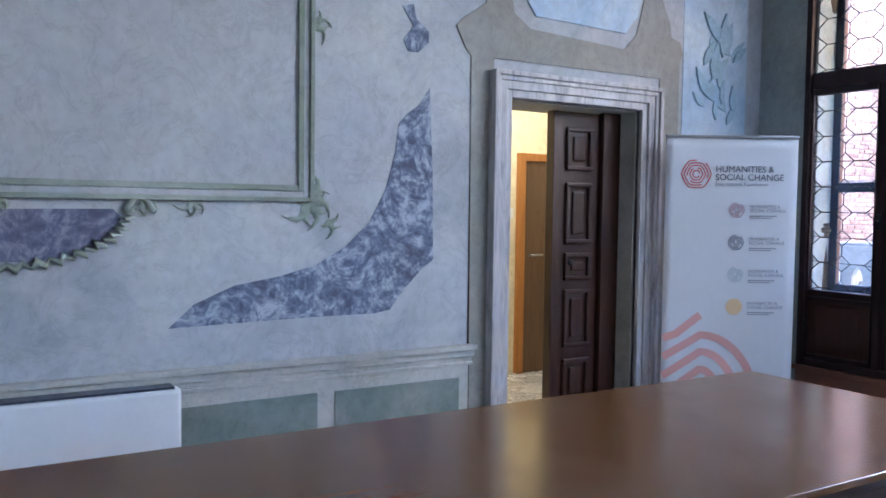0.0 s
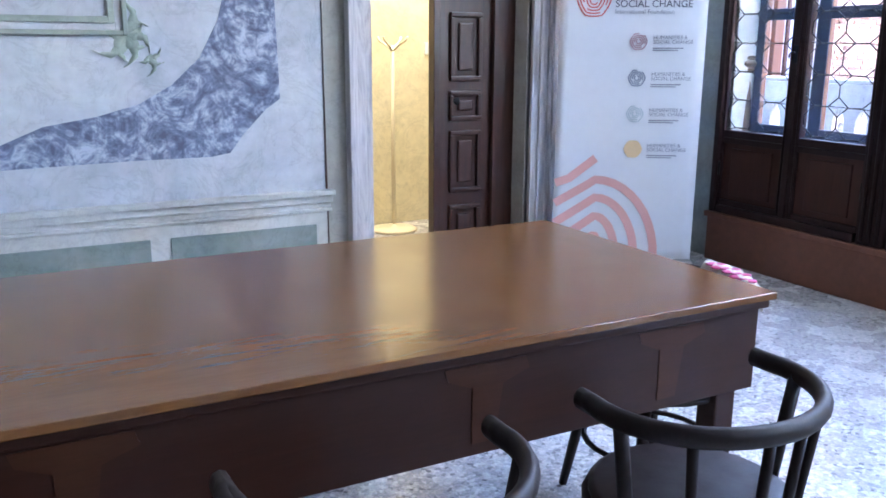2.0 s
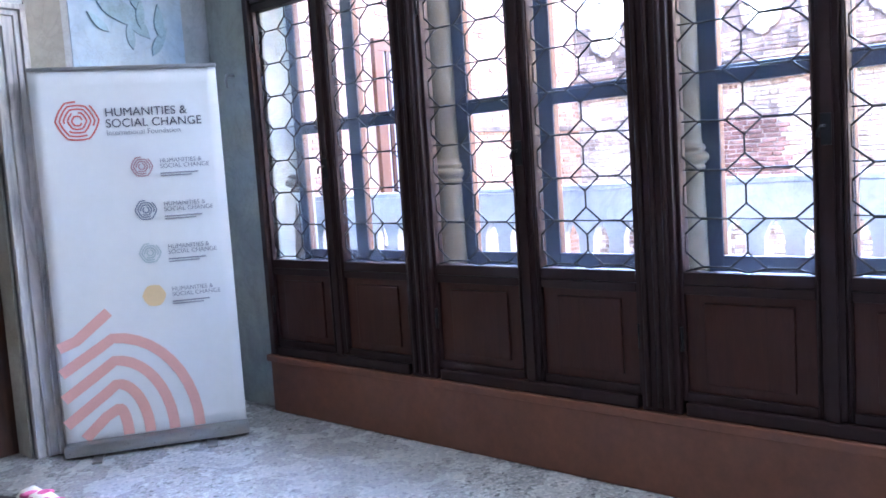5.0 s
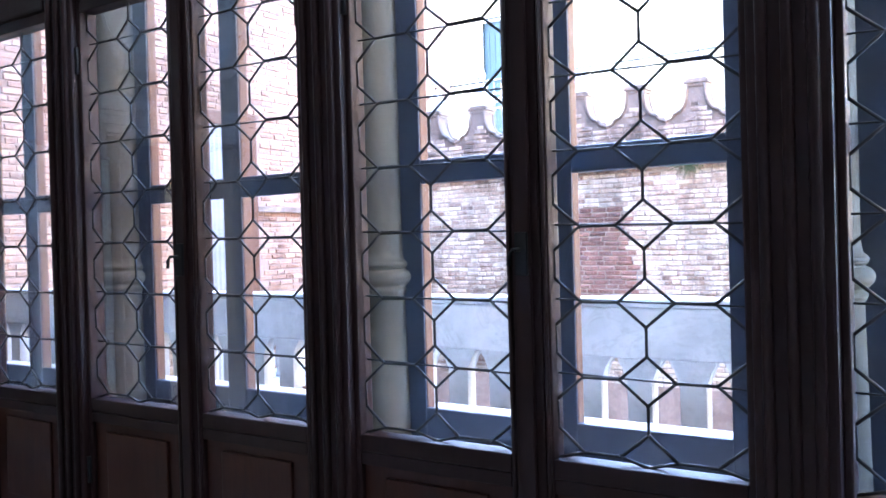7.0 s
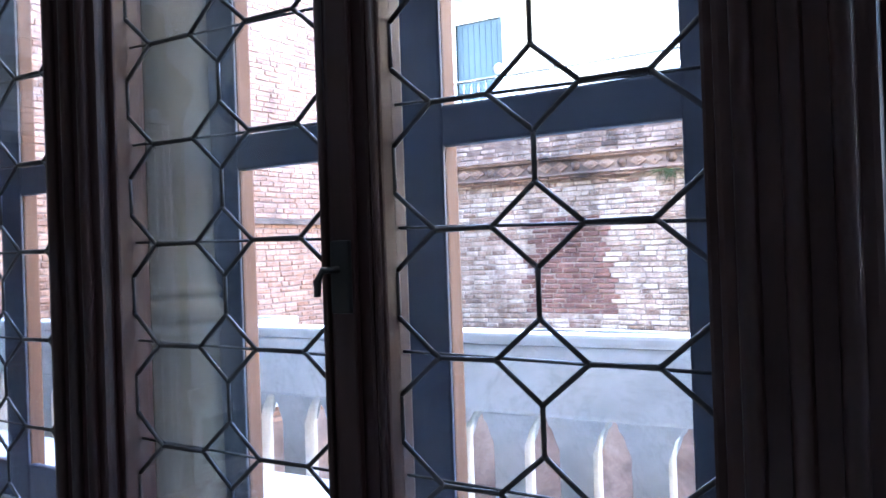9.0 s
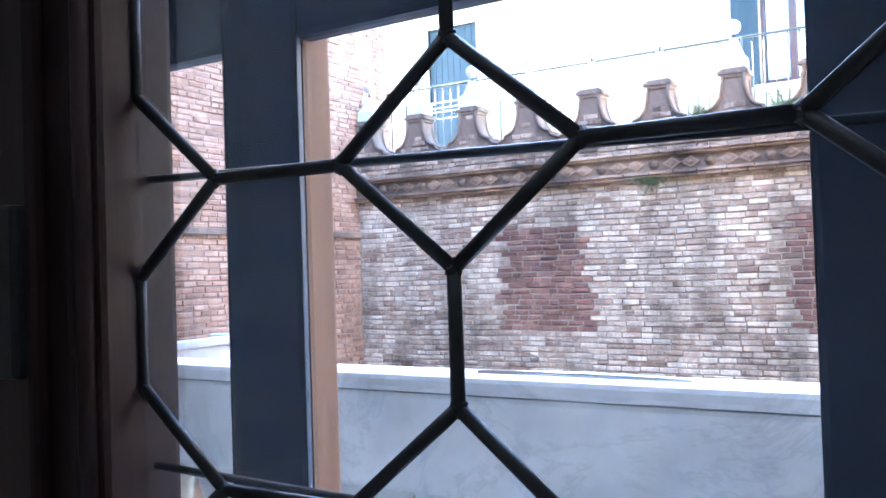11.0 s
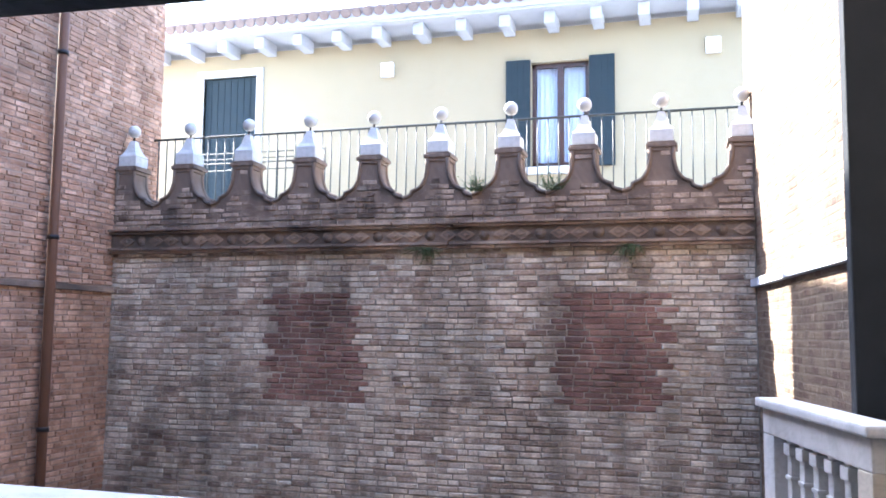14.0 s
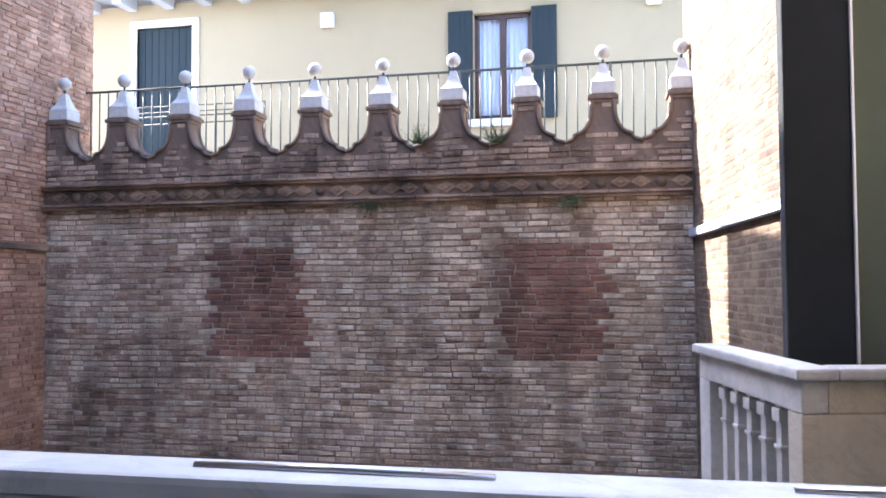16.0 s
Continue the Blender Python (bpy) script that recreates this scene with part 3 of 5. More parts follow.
# ---- windows of the room ----
def lead_lattice(y0, y1, z0, z1):
    """Cames of one light: diamonds on three columns, joined by bars; and the cells between them."""
    bm = bmesh.new()
    w, t, step = 0.0036, 0.0028, 0.1705
    cols = (y0, (y0 + y1) / 2, y1)
    hw, hh = 0.0640, 0.0535
    zc, rows = z0 + 0.188 - step, []
    while zc < z1 + hh:
        rows.append(zc)
        zc += step

    def came(a, b):
        a, b = Vector((0, *a)), Vector((0, *b))
        lo, hi = sorted((min(a.y, b.y), max(a.y, b.y)))
        if lo < min(y0, y1) - 1e-4 or hi > max(y0, y1) + 1e-4:
            return
        for p in (a, b):
            p.z = min(max(p.z, z0), z1)
        d = (b - a)
        if d.length < 0.004:
            return
        d.normalize()
        nrm = Vector((0, -d.z, d.y))
        prof = ((-t, 0), (-t * 0.7, w * 0.8), (0, w), (t * 0.7, w * 0.8), (t, 0), (t * 0.7, -w * 0.8), (0, -w), (-t * 0.7, -w * 0.8))
        ra = [bm.verts.new(a - d * 0.002 + nrm * s + Vector((x, 0, 0))) for x, s in prof]
        rb = [bm.verts.new(b + d * 0.002 + nrm * s + Vector((x, 0, 0))) for x, s in prof]
        for k in range(8):
            bm.faces.new((ra[k], ra[(k + 1) % 8], rb[(k + 1) % 8], rb[k])).smooth = True
        bm.faces.new(ra[::-1])
        bm.faces.new(rb)

    for r in rows:
        for c in cols:
            for sy in (-1, 1):
                for sz in (-1, 1):
                    came((c + sy * hw, r), (c, r + sz * hh))
            came((c, r + hh), (c, r + step - hh))
        for a, b in ((cols[0], cols[1]), (cols[1], cols[2])):
            s = -1 if b < a else 1
            came((a + s * hw, r), (b - s * hw, r))
        for c in cols:   # solder at the joints
            for p in ((c - hw, r), (c + hw, r), (c, r - hh), (c, r + hh)):
                if min(y0, y1) < p[0] < max(y0, y1) and z0 < p[1] < z1:
                    bmesh.ops.create_icosphere(bm, subdivisions=1, radius=0.0056, matrix=Matrix.Translation((0, *p)) @ Matrix.Diagonal((0.6, 1, 1, 1)))
    return bm, [r for r in rows if z0 + 0.02 < r < z1 - 0.02]


def window_pair(k):
    """Two leaded casements over panelled leaves, a fixed lunette above, and the post that closes the bay."""
    y = BAY0 - PITCH * k
    ends = ((y, y - 0.455), (y - 0.567, y - 0.997))
    win = new("window_%d" % (k + 1))
    tagged(win, "dark wooden casement pair with leaded clear glass, shut", "window", "leaded windows", "structure")
    X0, X1 = -0.028, 0.028
    # post towards the next bay, fluted
    p0, p1 = y - 0.997 - 0.018, y - PITCH + 0.018
    part("post", boxes((-0.05, 0.05, p1, p0, SILL, ARCH_TOP), bevel=0.008), M_WINWOOD, win)
    for f in (0.2, 0.5, 0.8):
        part("post_bead", tube(bmesh.new(), [(-0.052, p0 + (p1 - p0) * f, SILL + 0.02), (-0.052, p0 + (p1 - p0) * f, ARCH_TOP)], 0.012, 8), M_WINWOOD, win)
    if k == 0:
        part("post", boxes((-0.05, 0.05, y + 0.018, y + 0.06, SILL, ARCH_TOP), bevel=0.008), M_WINWOOD, win)
    part("transom", boxes((-0.045, 0.045, y - 0.997, y, TRANSOM, TRANSOM + 0.11), bevel=0.01), M_WINWOOD, win)
    part("sill_rail", boxes((-0.05, 0.045, y - 0.997, y, SILL, SILL + 0.05), bevel=0.008), M_WINWOOD, win)
    for n, (a, b) in enumerate(ends):
        c = part("casement", boxes((X0, X1, a, a + 0.018, SILL + 0.05, TRANSOM), (X0, X1, b - 0.018, b, SILL + 0.05, TRANSOM), bevel=0.005), M_WINWOOD, win)
        inner_edge = b if n == 0 else a
        part("stile", boxes((X0 - 0.004, X1, inner_edge - (0.05 if n == 0 else -0.018), inner_edge - (0.018 if n == 0 else -0.05), SILL + 0.05, TRANSOM), bevel=0.006), M_WINWOOD, win)
        part("bead", tube(bmesh.new(), [(X0 - 0.002, inner_edge + (0.010 if n else -0.010), SILL + 0.06), (X0 - 0.002, inner_edge + (0.010 if n else -0.010), TRANSOM)], 0.006, 8), M_WINWOOD, win)
        part("bottom_rail", boxes((X0, X1, b, a, GLASS_Z - 0.045, GLASS_Z), (X0, X1, b, a, TRANSOM - 0.04, TRANSOM), bevel=0.004), M_WINWOOD, win)
        part("lower_panel", boxes((X0 + 0.016, X1, b, a, SILL + 0.05, GLASS_Z - 0.045)), M_WINPANEL, win, "brown panelled lower leaf")
        part("raised_panel", boxes((X0 + 0.006, X0 + 0.018, b + 0.07, a - 0.07, SILL + 0.12, GLASS_Z - 0.11), bevel=0.005), M_WINPANEL, win)
        part("panel_rail", boxes((X0, X0 + 0.018, b, a, SILL + 0.05, SILL + 0.085), (X0, X0 + 0.018, b, a, GLASS_Z - 0.08, GLASS_Z - 0.046), bevel=0.003), M_WINWOOD, win)
        cames, rows = lead_lattice(a, b, GLASS_Z, TRANSOM - 0.04)
        part("lead_cames", cames, M_LEAD, win, "dark lead cames in an octagon and diamond pattern")
        for r in rows:
            part("saddle_bar", tube(bmesh.new(), [(0.0085, a, r + 0.0055), (0.0085, b, r - 0.0050)], 0.0024, 8), M_IRON, win, "thin iron saddle bar")
        g = part("pane", boxes((-0.0012, 0.0012, b, a, GLASS_Z, TRANSOM - 0.04)), M_GLASS, win, "clear leaded glass")
        g.visible_shadow = False
        # lunette glazing above
        cames, rows = lead_lattice(a, b, TRANSOM + 0.11, ARCH_TOP)
        part("lead_cames", cames, M_LEAD, win)
    part("meeting_cover", boxes((X0 - 0.016, X0 - 0.004, y - 0.527, y - 0.487, SILL + 0.05, TRANSOM), bevel=0.004), M_WINWOOD, win)
    part("latch_plate", boxes((X0 - 0.024, X0 - 0.014, y - 0.523, y - 0.491, 1.26, 1.36), bevel=0.003), M_IRON, win, "iron latch")
    part("latch_knob", tube(bmesh.new(), [(X0 - 0.024, y - 0.505, 1.32), (X0 - 0.050, y - 0.500, 1.32), (X0 - 0.052, y - 0.492, 1.305), (X0 - 0.050, y - 0.490, 1.285)], [0.005, 0.005, 0.006, 0.005], 8), M_IRON, win)
    for z in (0.55, 1.95):
        for yy in (y + 0.012, y - 1.009):
            part("hinge", lathe(bmesh.new(), (X0 - 0.006, yy, z), [(0.007, 0), (0.007, 0.09)], 8), M_IRON, win)
    return win


for k in range(PAIRS):
    window_pair(k)
thing("curtain_hook", tube(bmesh.new(), [(-0.005, -0.22, 1.86), (-0.05, -0.22, 1.86), (-0.06, -0.22, 1.83), (-0.05, -0.22, 1.79)], 0.008, 8), M_STEEL, "small pale metal hook on the grey wall", "hook")


# ---- furniture ----
TX0, TX1, TY0, TY1, TZ = -5.75, -2.318, -2.905, -1.83, 0.714
table = holder("table", pose(0, 0, 0), "long polished brown wooden table with a deep apron", "table")
part("tabletop", boxes((TX0, TX1, TY0, TY1, TZ - 0.020, TZ), bevel=0.003), M_TABLE, table, "glossy walnut boards")
part("edge_moulding", boxes((TX0 + 0.01, TX1 - 0.012, TY0 + 0.012, TY1 - 0.012, TZ - 0.045, TZ - 0.020), bevel=0.005), M_APRON, table)
AP = 0.44
part("front_apron", boxes((TX0 + 0.03, TX1 - 0.03, TY0 + 0.03, TY0 + 0.055, AP, TZ - 0.045), bevel=0.004), M_APRON, table)
part("back_apron", boxes((TX0 + 0.03, TX1 - 0.03, TY1 - 0.055, TY1 - 0.03, AP, TZ - 0.045), bevel=0.004), M_APRON, table)
for x in (TX0 + 0.03,):
    part("end_apron", boxes((x, x + 0.025, TY0 + 0.055, TY1 - 0.055, AP, TZ - 0.045), bevel=0.004), M_APRON, table)
for x in (TX0 + 0.06, TX1 - 0.13):
    for yy in (TY0 + 0.058, TY1 - 0.128):
        part("leg", boxes((x, x + 0.07, yy, yy + 0.07, 0, AP + 0.05), bevel=0.006), M_APRON, table)
for x in (-4.9, -4.05, -3.2, -2.66):
    part("apron_bracket", slab(bmesh.new(), [(x - 0.10, TZ - 0.055), (x + 0.11, TZ - 0.055), (x + 0.12, TZ - 0.085), (x + 0.05, TZ - 0.11), (x + 0.03, AP + 0.03), (x - 0.03, AP + 0.03), (x - 0.03, TZ - 0.11), (x - 0.09, TZ - 0.085)], 'y', TY0 + 0.0275, TY0 + 0.031), M_INLAY, table, "inlaid lighter veneer bracket")


def bentwood_chair(m, label, rz=0.66):
    """A round-seated armchair whose back and arms are one bent rail."""
    ch = holder("bentwood_armchair", m, label, "chair", "bentwood chairs")
    part("seat", lathe(bmesh.new(), (0, 0.0, 0.40), [(0.02, 0.0), (0.20, 0.0), (0.215, 0.012), (0.215, 0.030), (0.20, 0.038), (0.02, 0.030)], 32), M_CHAIR, ch)
    part("seat_rim", tube(bmesh.new(), [(0.212 * math.cos(a * math.pi / 12), 0.212 * math.sin(a * math.pi / 12), 0.405) for a in range(24)], 0.017, 8, True), M_CHAIR, ch)
    rail = [(0.250 * math.cos(radians(a)), -0.005 + 0.225 * math.sin(radians(a)), rz) for a in range(-190, 11, 10)]
    rail = [(-0.246, 0.075, rz)] + rail + [(0.246, 0.075, rz)]
    bm = tube(bmesh.new(), rail, 0.0175, 10)
    for v in bm.verts:
        v.co.z = rz + (v.co.z - rz) * 1.3
    part("back_rail", bm, M_CHAIR, ch)
    for a in (-170, -135, -100, -80, -45, -10):
        c, s = math.cos(radians(a)), math.sin(radians(a))
        part("spindle", tube(bmesh.new(), [(0.205 * c, 0.205 * s, 0.41), (0.248 * c, -0.005 + 0.223 * s, rz)], 0.011 if a not in (-170, -10) else 0.015, 8), M_CHAIR, ch)
    for a in (45, 135, 225, 315):
        c, s = math.cos(radians(a)), math.sin(radians(a))
        part("leg", tube(bmesh.new(), [(0.18 * c, 0.18 * s, 0.40), (0.21 * c, 0.21 * s, 0.2), (0.25 * c, 0.25 * s, 0.0)], [0.019, 0.017, 0.013], 10), M_CHAIR, ch)
    part("stretcher_ring", tube(bmesh.new(), [(0.19 * math.cos(a * math.pi / 12), 0.19 * math.sin(a * math.pi / 12), 0.20) for a in range(24)], 0.009, 6, True), M_CHAIR, ch)
    return ch


chair = bentwood_chair(pose(-2.88, -3.20, 0, 0, 0, 1), "dark bentwood armchair with round seat at the table")
copy_thing(chair, pose(-3.605, -3.225, 0, 0, 0, -2))
copy_thing(chair, pose(-4.09, -3.25, 0, 0, 0, 3))
END = pose(-2.458, -2.60, 0, 0, 0, 89)
bentwood_chair(END, "dark bentwood armchair pushed under the table end, scarf on its rail", 0.668)
scarf = holder("scarf", END, "folded pink and beige cloth hung over the chair rail", "scarf")
bm = bmesh.new()
rows_ = []
for i in range(12):
    a = radians(-135 + 5.0 * i)
    c, s = math.cos(a), math.sin(a)
    wob = 0.010 * math.sin(i * 1.7)
    prof = [(-0.040, 0.612 + wob), (-0.038, 0.63), (-0.030, 0.652), (-0.008, 0.671), (0.014, 0.670), (0.034, 0.652), (0.040, 0.615), (0.042 + wob * 0.5, 0.590 + wob)]
    rows_.append([bm.verts.new(((0.250 + r) * c, -0.005 + (0.225 + r) * s, z + 0.032 + 0.004 * math.sin(i * 2.1 + j))) for j, (r, z) in enumerate(prof)])
for a, b in zip(rows_, rows_[1:]):
    for k in range(7):
        bm.faces.new((a[k], a[k + 1], b[k + 1], b[k])).smooth = True
cl = part("cloth", bm, M_CLOTH, scarf)
so = cl.modifiers.new("thick", 'SOLIDIFY')
so.thickness, so.offset = 0.008, 1.0
for i in range(11):
    a = radians(-131 + 4.6 * i)
    q = 0.012 - 0.016 * (i % 3)
    part("flower", lathe(bmesh.new(), ((0.250 + q) * math.cos(a), -0.005 + (0.225 + q) * math.sin(a), 0.704), [(0.004, 0.0), (0.018, 0.001), (0.019, 0.004), (0.010, 0.006)], 9), M_PINK, scarf, "pink flower print")

heater = holder("heater", pose(0, 0, 0), "white panel convector heater with dark top grille by the dado", "heater")
part("body", boxes((-5.35, -4.24, -0.33, -0.22, 0.08, 0.545), bevel=0.018), M_WHITE, heater)
part("grille", boxes((-5.32, -4.27, -0.32, -0.23, 0.545, 0.556), bevel=0.003), M_DARKPLASTIC, heater, "dark slotted top grille")
for x in (-5.2, -4.4):
    part("foot", boxes((x - 0.03, x + 0.03, -0.38, -0.17, 0, 0.08), bevel=0.006), M_DARKPLASTIC, heater)

# ---- roll-up banner: local x along its width, local y out of the print ----
BW, BH = 0.845, 1.85
b0, b1 = Vector((-1.105, -0.165)), Vector((-0.40, -0.62))
ang = math.degrees(math.atan2(b1.y - b0.y, b1.x - b0.x))
banner = holder("roll_up_banner", pose(b0.x, b0.y, 0, 0, 0, ang), "white printed roll-up banner stand with red spiral logo", "banner")
bm = bmesh.new()
NX, NZ = 16, 24
g = [[bm.verts.new((BW * i / NX, 0.0012 * math.sin(i * 0.7 + j * 0.12) * (0.3 + 0.7 * math.sin(math.pi * j / NZ)), 0.06 + (BH - 0.07) * j / NZ)) for i in range(NX + 1)] for j in range(NZ + 1)]
for j in range(NZ):
    for i in range(NX):
        bm.faces.new((g[j][i], g[j][i + 1], g[j + 1][i + 1], g[j + 1][i])).smooth = True
sheet = part("print", bm, M_VINYL, banner, "white vinyl sheet")
sheet.modifiers.new("thick", 'SOLIDIFY').thickness = 0.002
part("base", boxes((-0.01, BW + 0.01, -0.06, 0.08, 0.012, 0.075), bevel=0.02), M_STEEL, banner, "silver base cassette")
for x in (0.12, BW - 0.2):
    part("foot", boxes((x, x + 0.05, -0.16, 0.10, 0, 0.012), bevel=0.004), M_STEEL, banner)
part("top_bar", boxes((-0.004, BW + 0.004, -0.014, 0.014, BH - 0.012, BH + 0.006), bevel=0.005), M_STEEL, banner)
part("pole", tube(bmesh.new(), [(BW / 2, 0.04, 0.06), (BW / 2, 0.03, BH - 0.01)], 0.012, 8), M_STEEL, banner)
FY = -0.0055


def ribbon(bm, pts, w, closed=False):
    """A flat printed stroke through points of the sheet."""
    n = len(pts)
    rows = []
    for i, p in enumerate(pts):
        a = pts[(i - 1) % n] if (i or closed) else p
        b = pts[(i + 1) % n] if (i < n - 1 or closed) else p
        d = Vector((b[0] - a[0], b[1] - a[1])).normalized()
        nx, nz = -d.y * w / 2, d.x * w / 2
        rows.append((bm.verts.new((p[0] + nx, FY, p[1] + nz)), bm.verts.new((p[0] - nx, FY, p[1] - nz))))
    for i in range(n if closed else n - 1):
        a, b = rows[i], rows[(i + 1) % n]
        bm.faces.new((a[0], a[1], b[1], b[0]))
    return bm


def hexa(cx, cz, r, round_=0.5, turn=0.0):
    """A rounded hexagon standing on a point, in sheet coordinates."""
    out = []
    for k in range(36):
        a = radians(k * 10)
        f = math.cos(radians(30)) / math.cos((a + radians(30) + math.pi / 2 - math.pi / 2) % radians(60) - radians(30))
        rr = r * (round_ + (1 - round_) * f)
        out.append((cx + rr * math.sin(a + turn), cz + rr * math.cos(a + turn)))
    return out


def spiral_logo(name, cx, cz, r, rings, mat, w):
    bm = bmesh.new()
    for i in range(rings):
        ring = hexa(cx, cz, r * (1 - i / (rings + 0.3)), 0.45)
        gap = int(4 + i * 11) % 36
        ribbon(bm, [ring[(gap + k) % 36] for k in range(33)], w)
    return part(name, bm, mat, banner)


spiral_logo("logo", 0.195, 1.605, 0.096, 5, M_RED, 0.0078)
for i, m in enumerate((M_GREYRED, M_SLATE, M_SAGE, M_GOLD)):
    z = 1.375 - 0.209 * i
    if i < 3:
        spiral_logo("small_logo", 0.462, z, 0.049, 4, m, 0.0062)
    else:
        part("small_logo", slab(bmesh.new(), hexa(0.462, z, 0.055, 0.6), 'y', FY, FY + 0.001), m, banner)


def words(text, x, z, size, mat, weight=0.0):
    cu = bpy.data.curves.new("words", 'FONT')
    cu.body, cu.size, cu.extrude, cu.offset = text, size, 0.0004, weight
    ob = new("words", cu)
    dg = bpy.context.evaluated_depsgraph_get()
    dg.update()
    me = bpy.data.meshes.new_from_object(ob.evaluated_get(dg))
    bpy.data.objects.remove(ob)
    me.materials.clear()
    me.materials.append(mat)
    o = new("lettering", me)
    o.parent = banner
    o.matrix_basis = pose(x, FY - 0.001, z, 90, 0, 0)
    return o


words("HUMANITIES &", 0.318, 1.620, 0.0565, M_INK, 0.0)
words("SOCIAL CHANGE", 0.318, 1.568, 0.0565, M_INK, 0.0)
words("International Foundation", 0.318, 1.532, 0.034, M_PALEINK)
for i in range(4):
    z = 1.375 - 0.209 * i
    words("HUMANITIES &", 0.545, z + 0.014, 0.0295, M_PALEINK, 0.0)
    words("SOCIAL CHANGE", 0.545, z - 0.012, 0.0295, M_PALEINK, 0.0)
    part("caption_bar", boxes((0.545, 0.72, FY - 0.001, FY, z - 0.040, z - 0.034)), M_PALEINK, banner)
    part("caption_bar", boxes((0.545, 0.69, FY - 0.001, FY, z - 0.052, z - 0.047)), M_PALEINK, banner)
for left, zt, xe in (((0.008, 0.41), 0.56, 0.62), ((0.008, 0.285), 0.45, 0.50), ((0.008, 0.16), 0.335, 0.385), ((0.085, 0.085), 0.215, 0.285)):
    pts = [left, (0.19, left[1] + (zt - left[1]) * 0.74)] + [(0.25 + (xe - 0.25) * math.sin(radians(a)), 0.08 + (zt - 0.08) * math.cos(radians(a))) for a in range(0, 91, 9)]
    part("printed_arc", ribbon(bmesh.new(), pts, 0.050), M_ROSE, banner)
part("printed_arc", ribbon(bmesh.new(), [(0.008, 0.535), (0.09, 0.565), (0.245, 0.69)], 0.050), M_ROSE, banner)



# ---- outside: arcade and outer frames ----
OUT_Y = -0.26
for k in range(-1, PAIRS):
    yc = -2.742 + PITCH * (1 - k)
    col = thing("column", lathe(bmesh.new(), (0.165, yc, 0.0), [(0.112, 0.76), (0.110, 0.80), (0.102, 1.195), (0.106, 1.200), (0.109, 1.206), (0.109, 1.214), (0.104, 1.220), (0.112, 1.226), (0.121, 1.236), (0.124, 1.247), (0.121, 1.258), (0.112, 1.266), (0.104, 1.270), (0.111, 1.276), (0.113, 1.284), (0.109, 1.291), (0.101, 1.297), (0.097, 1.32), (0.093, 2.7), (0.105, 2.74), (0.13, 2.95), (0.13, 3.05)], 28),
                M_COLUMN_SHADED, "weathered stone column with a ringed shaft, shade put into its colour", "column", "arcade columns")
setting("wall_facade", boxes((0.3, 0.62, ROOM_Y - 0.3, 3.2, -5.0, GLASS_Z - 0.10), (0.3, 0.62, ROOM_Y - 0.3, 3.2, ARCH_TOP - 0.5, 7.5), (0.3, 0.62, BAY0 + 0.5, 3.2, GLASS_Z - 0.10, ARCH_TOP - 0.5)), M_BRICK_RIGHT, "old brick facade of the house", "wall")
setting("sill_outside", boxes((0.03, 0.66, BAY_END - 0.3, BAY0 + 0.5, GLASS_Z - 0.098, GLASS_Z - 0.05), bevel=0.008), M_STONE, "pale stone sill outside the windows", "sill")
OX0, OX1 = 0.195, 0.202
for k in range(PAIRS):
    yb = BAY0 - PITCH * k - 0.4925
    fr = holder("outer_window", pose(0, 0, 0), "dark navy painted outer window frame", "window frame", "outer window frames")
    part("jamb", boxes((OX0, OX1, yb + 0.435, yb + 0.535, GLASS_Z - 0.05, 3.04), bevel=0.005), M_NAVY, fr)
    part("jamb", boxes((OX0, OX1, yb - 0.535, yb - 0.415, GLASS_Z - 0.05, 3.04), bevel=0.005), M_NAVY, fr)
    part("mullion", boxes((OX0, OX1, yb - 0.030, yb + 0.055, GLASS_Z - 0.05, 3.04), bevel=0.006), M_NAVY, fr)
    part("mullion_face", boxes((OX1, OX1 + 0.036, yb - 0.031, yb + 0.04, GLASS_Z - 0.05, 3.04), bevel=0.005), M_REDWOOD, fr, "bare reddish-brown outer face")
    part("jamb_face", boxes((OX1, OX1 + 0.036, yb + 0.434, yb + 0.50, GLASS_Z - 0.05, 3.04), bevel=0.005), M_REDWOOD, fr)
    part("transom", boxes((OX0 + 0.002, OX1 + 0.016, yb - 0.42, yb + 0.44, 1.508, 1.575), bevel=0.006), M_NAVY, fr)
    part("bottom_rail", boxes((OX0 + 0.002, OX1 + 0.016, yb - 0.42, yb + 0.44, GLASS_Z - 0.05, GLASS_Z + 0.035), bevel=0.006), M_NAVY, fr)

# ---- balustrade in front of the windows ----
rail = setting("balustrade_rail", bmesh.new() and boxes((0.80, 0.90, BAY_END - 1.0, 3.18, 1.118, 1.147), (0.804, 0.896, BAY_END - 1.0, 3.18, 0.955, 1.118), bevel=0.009), M_STONE, "long pale stone balustrade rail", "balustrade")
setting("balustrade_foot", boxes((0.79, 0.91, BAY_END - 1.0, 3.18, 0.24, 0.36), (0.62, 1.0, BAY_END - 1.0, 3.18, 0.08, 0.24), bevel=0.012), M_STONE, "stone balcony floor and balustrade foot", "balcony")
bal_profile = [(0.064, 0.0), (0.064, 0.03), (0.044, 0.05), (0.058, 0.10), (0.066, 0.16), (0.056, 0.26), (0.044, 0.36), (0.042, 0.40), (0.060, 0.415), (0.060, 0.435), (0.050, 0.45), (0.066, 0.475), (0.078, 0.50)]
flare = [(0.0855, 0.600), (0.0780, 0.593), (0.062, 0.584), (0.050, 0.570), (0.043, 0.548), (0.041, 0.52), (0.040, 0.30), (0.043, 0.08), (0.056, 0.045), (0.058, 0.0)]
bm = slab(bmesh.new(), flare + [(-u, z) for u, z in flare[::-1]], 'x', -0.026, 0.026)
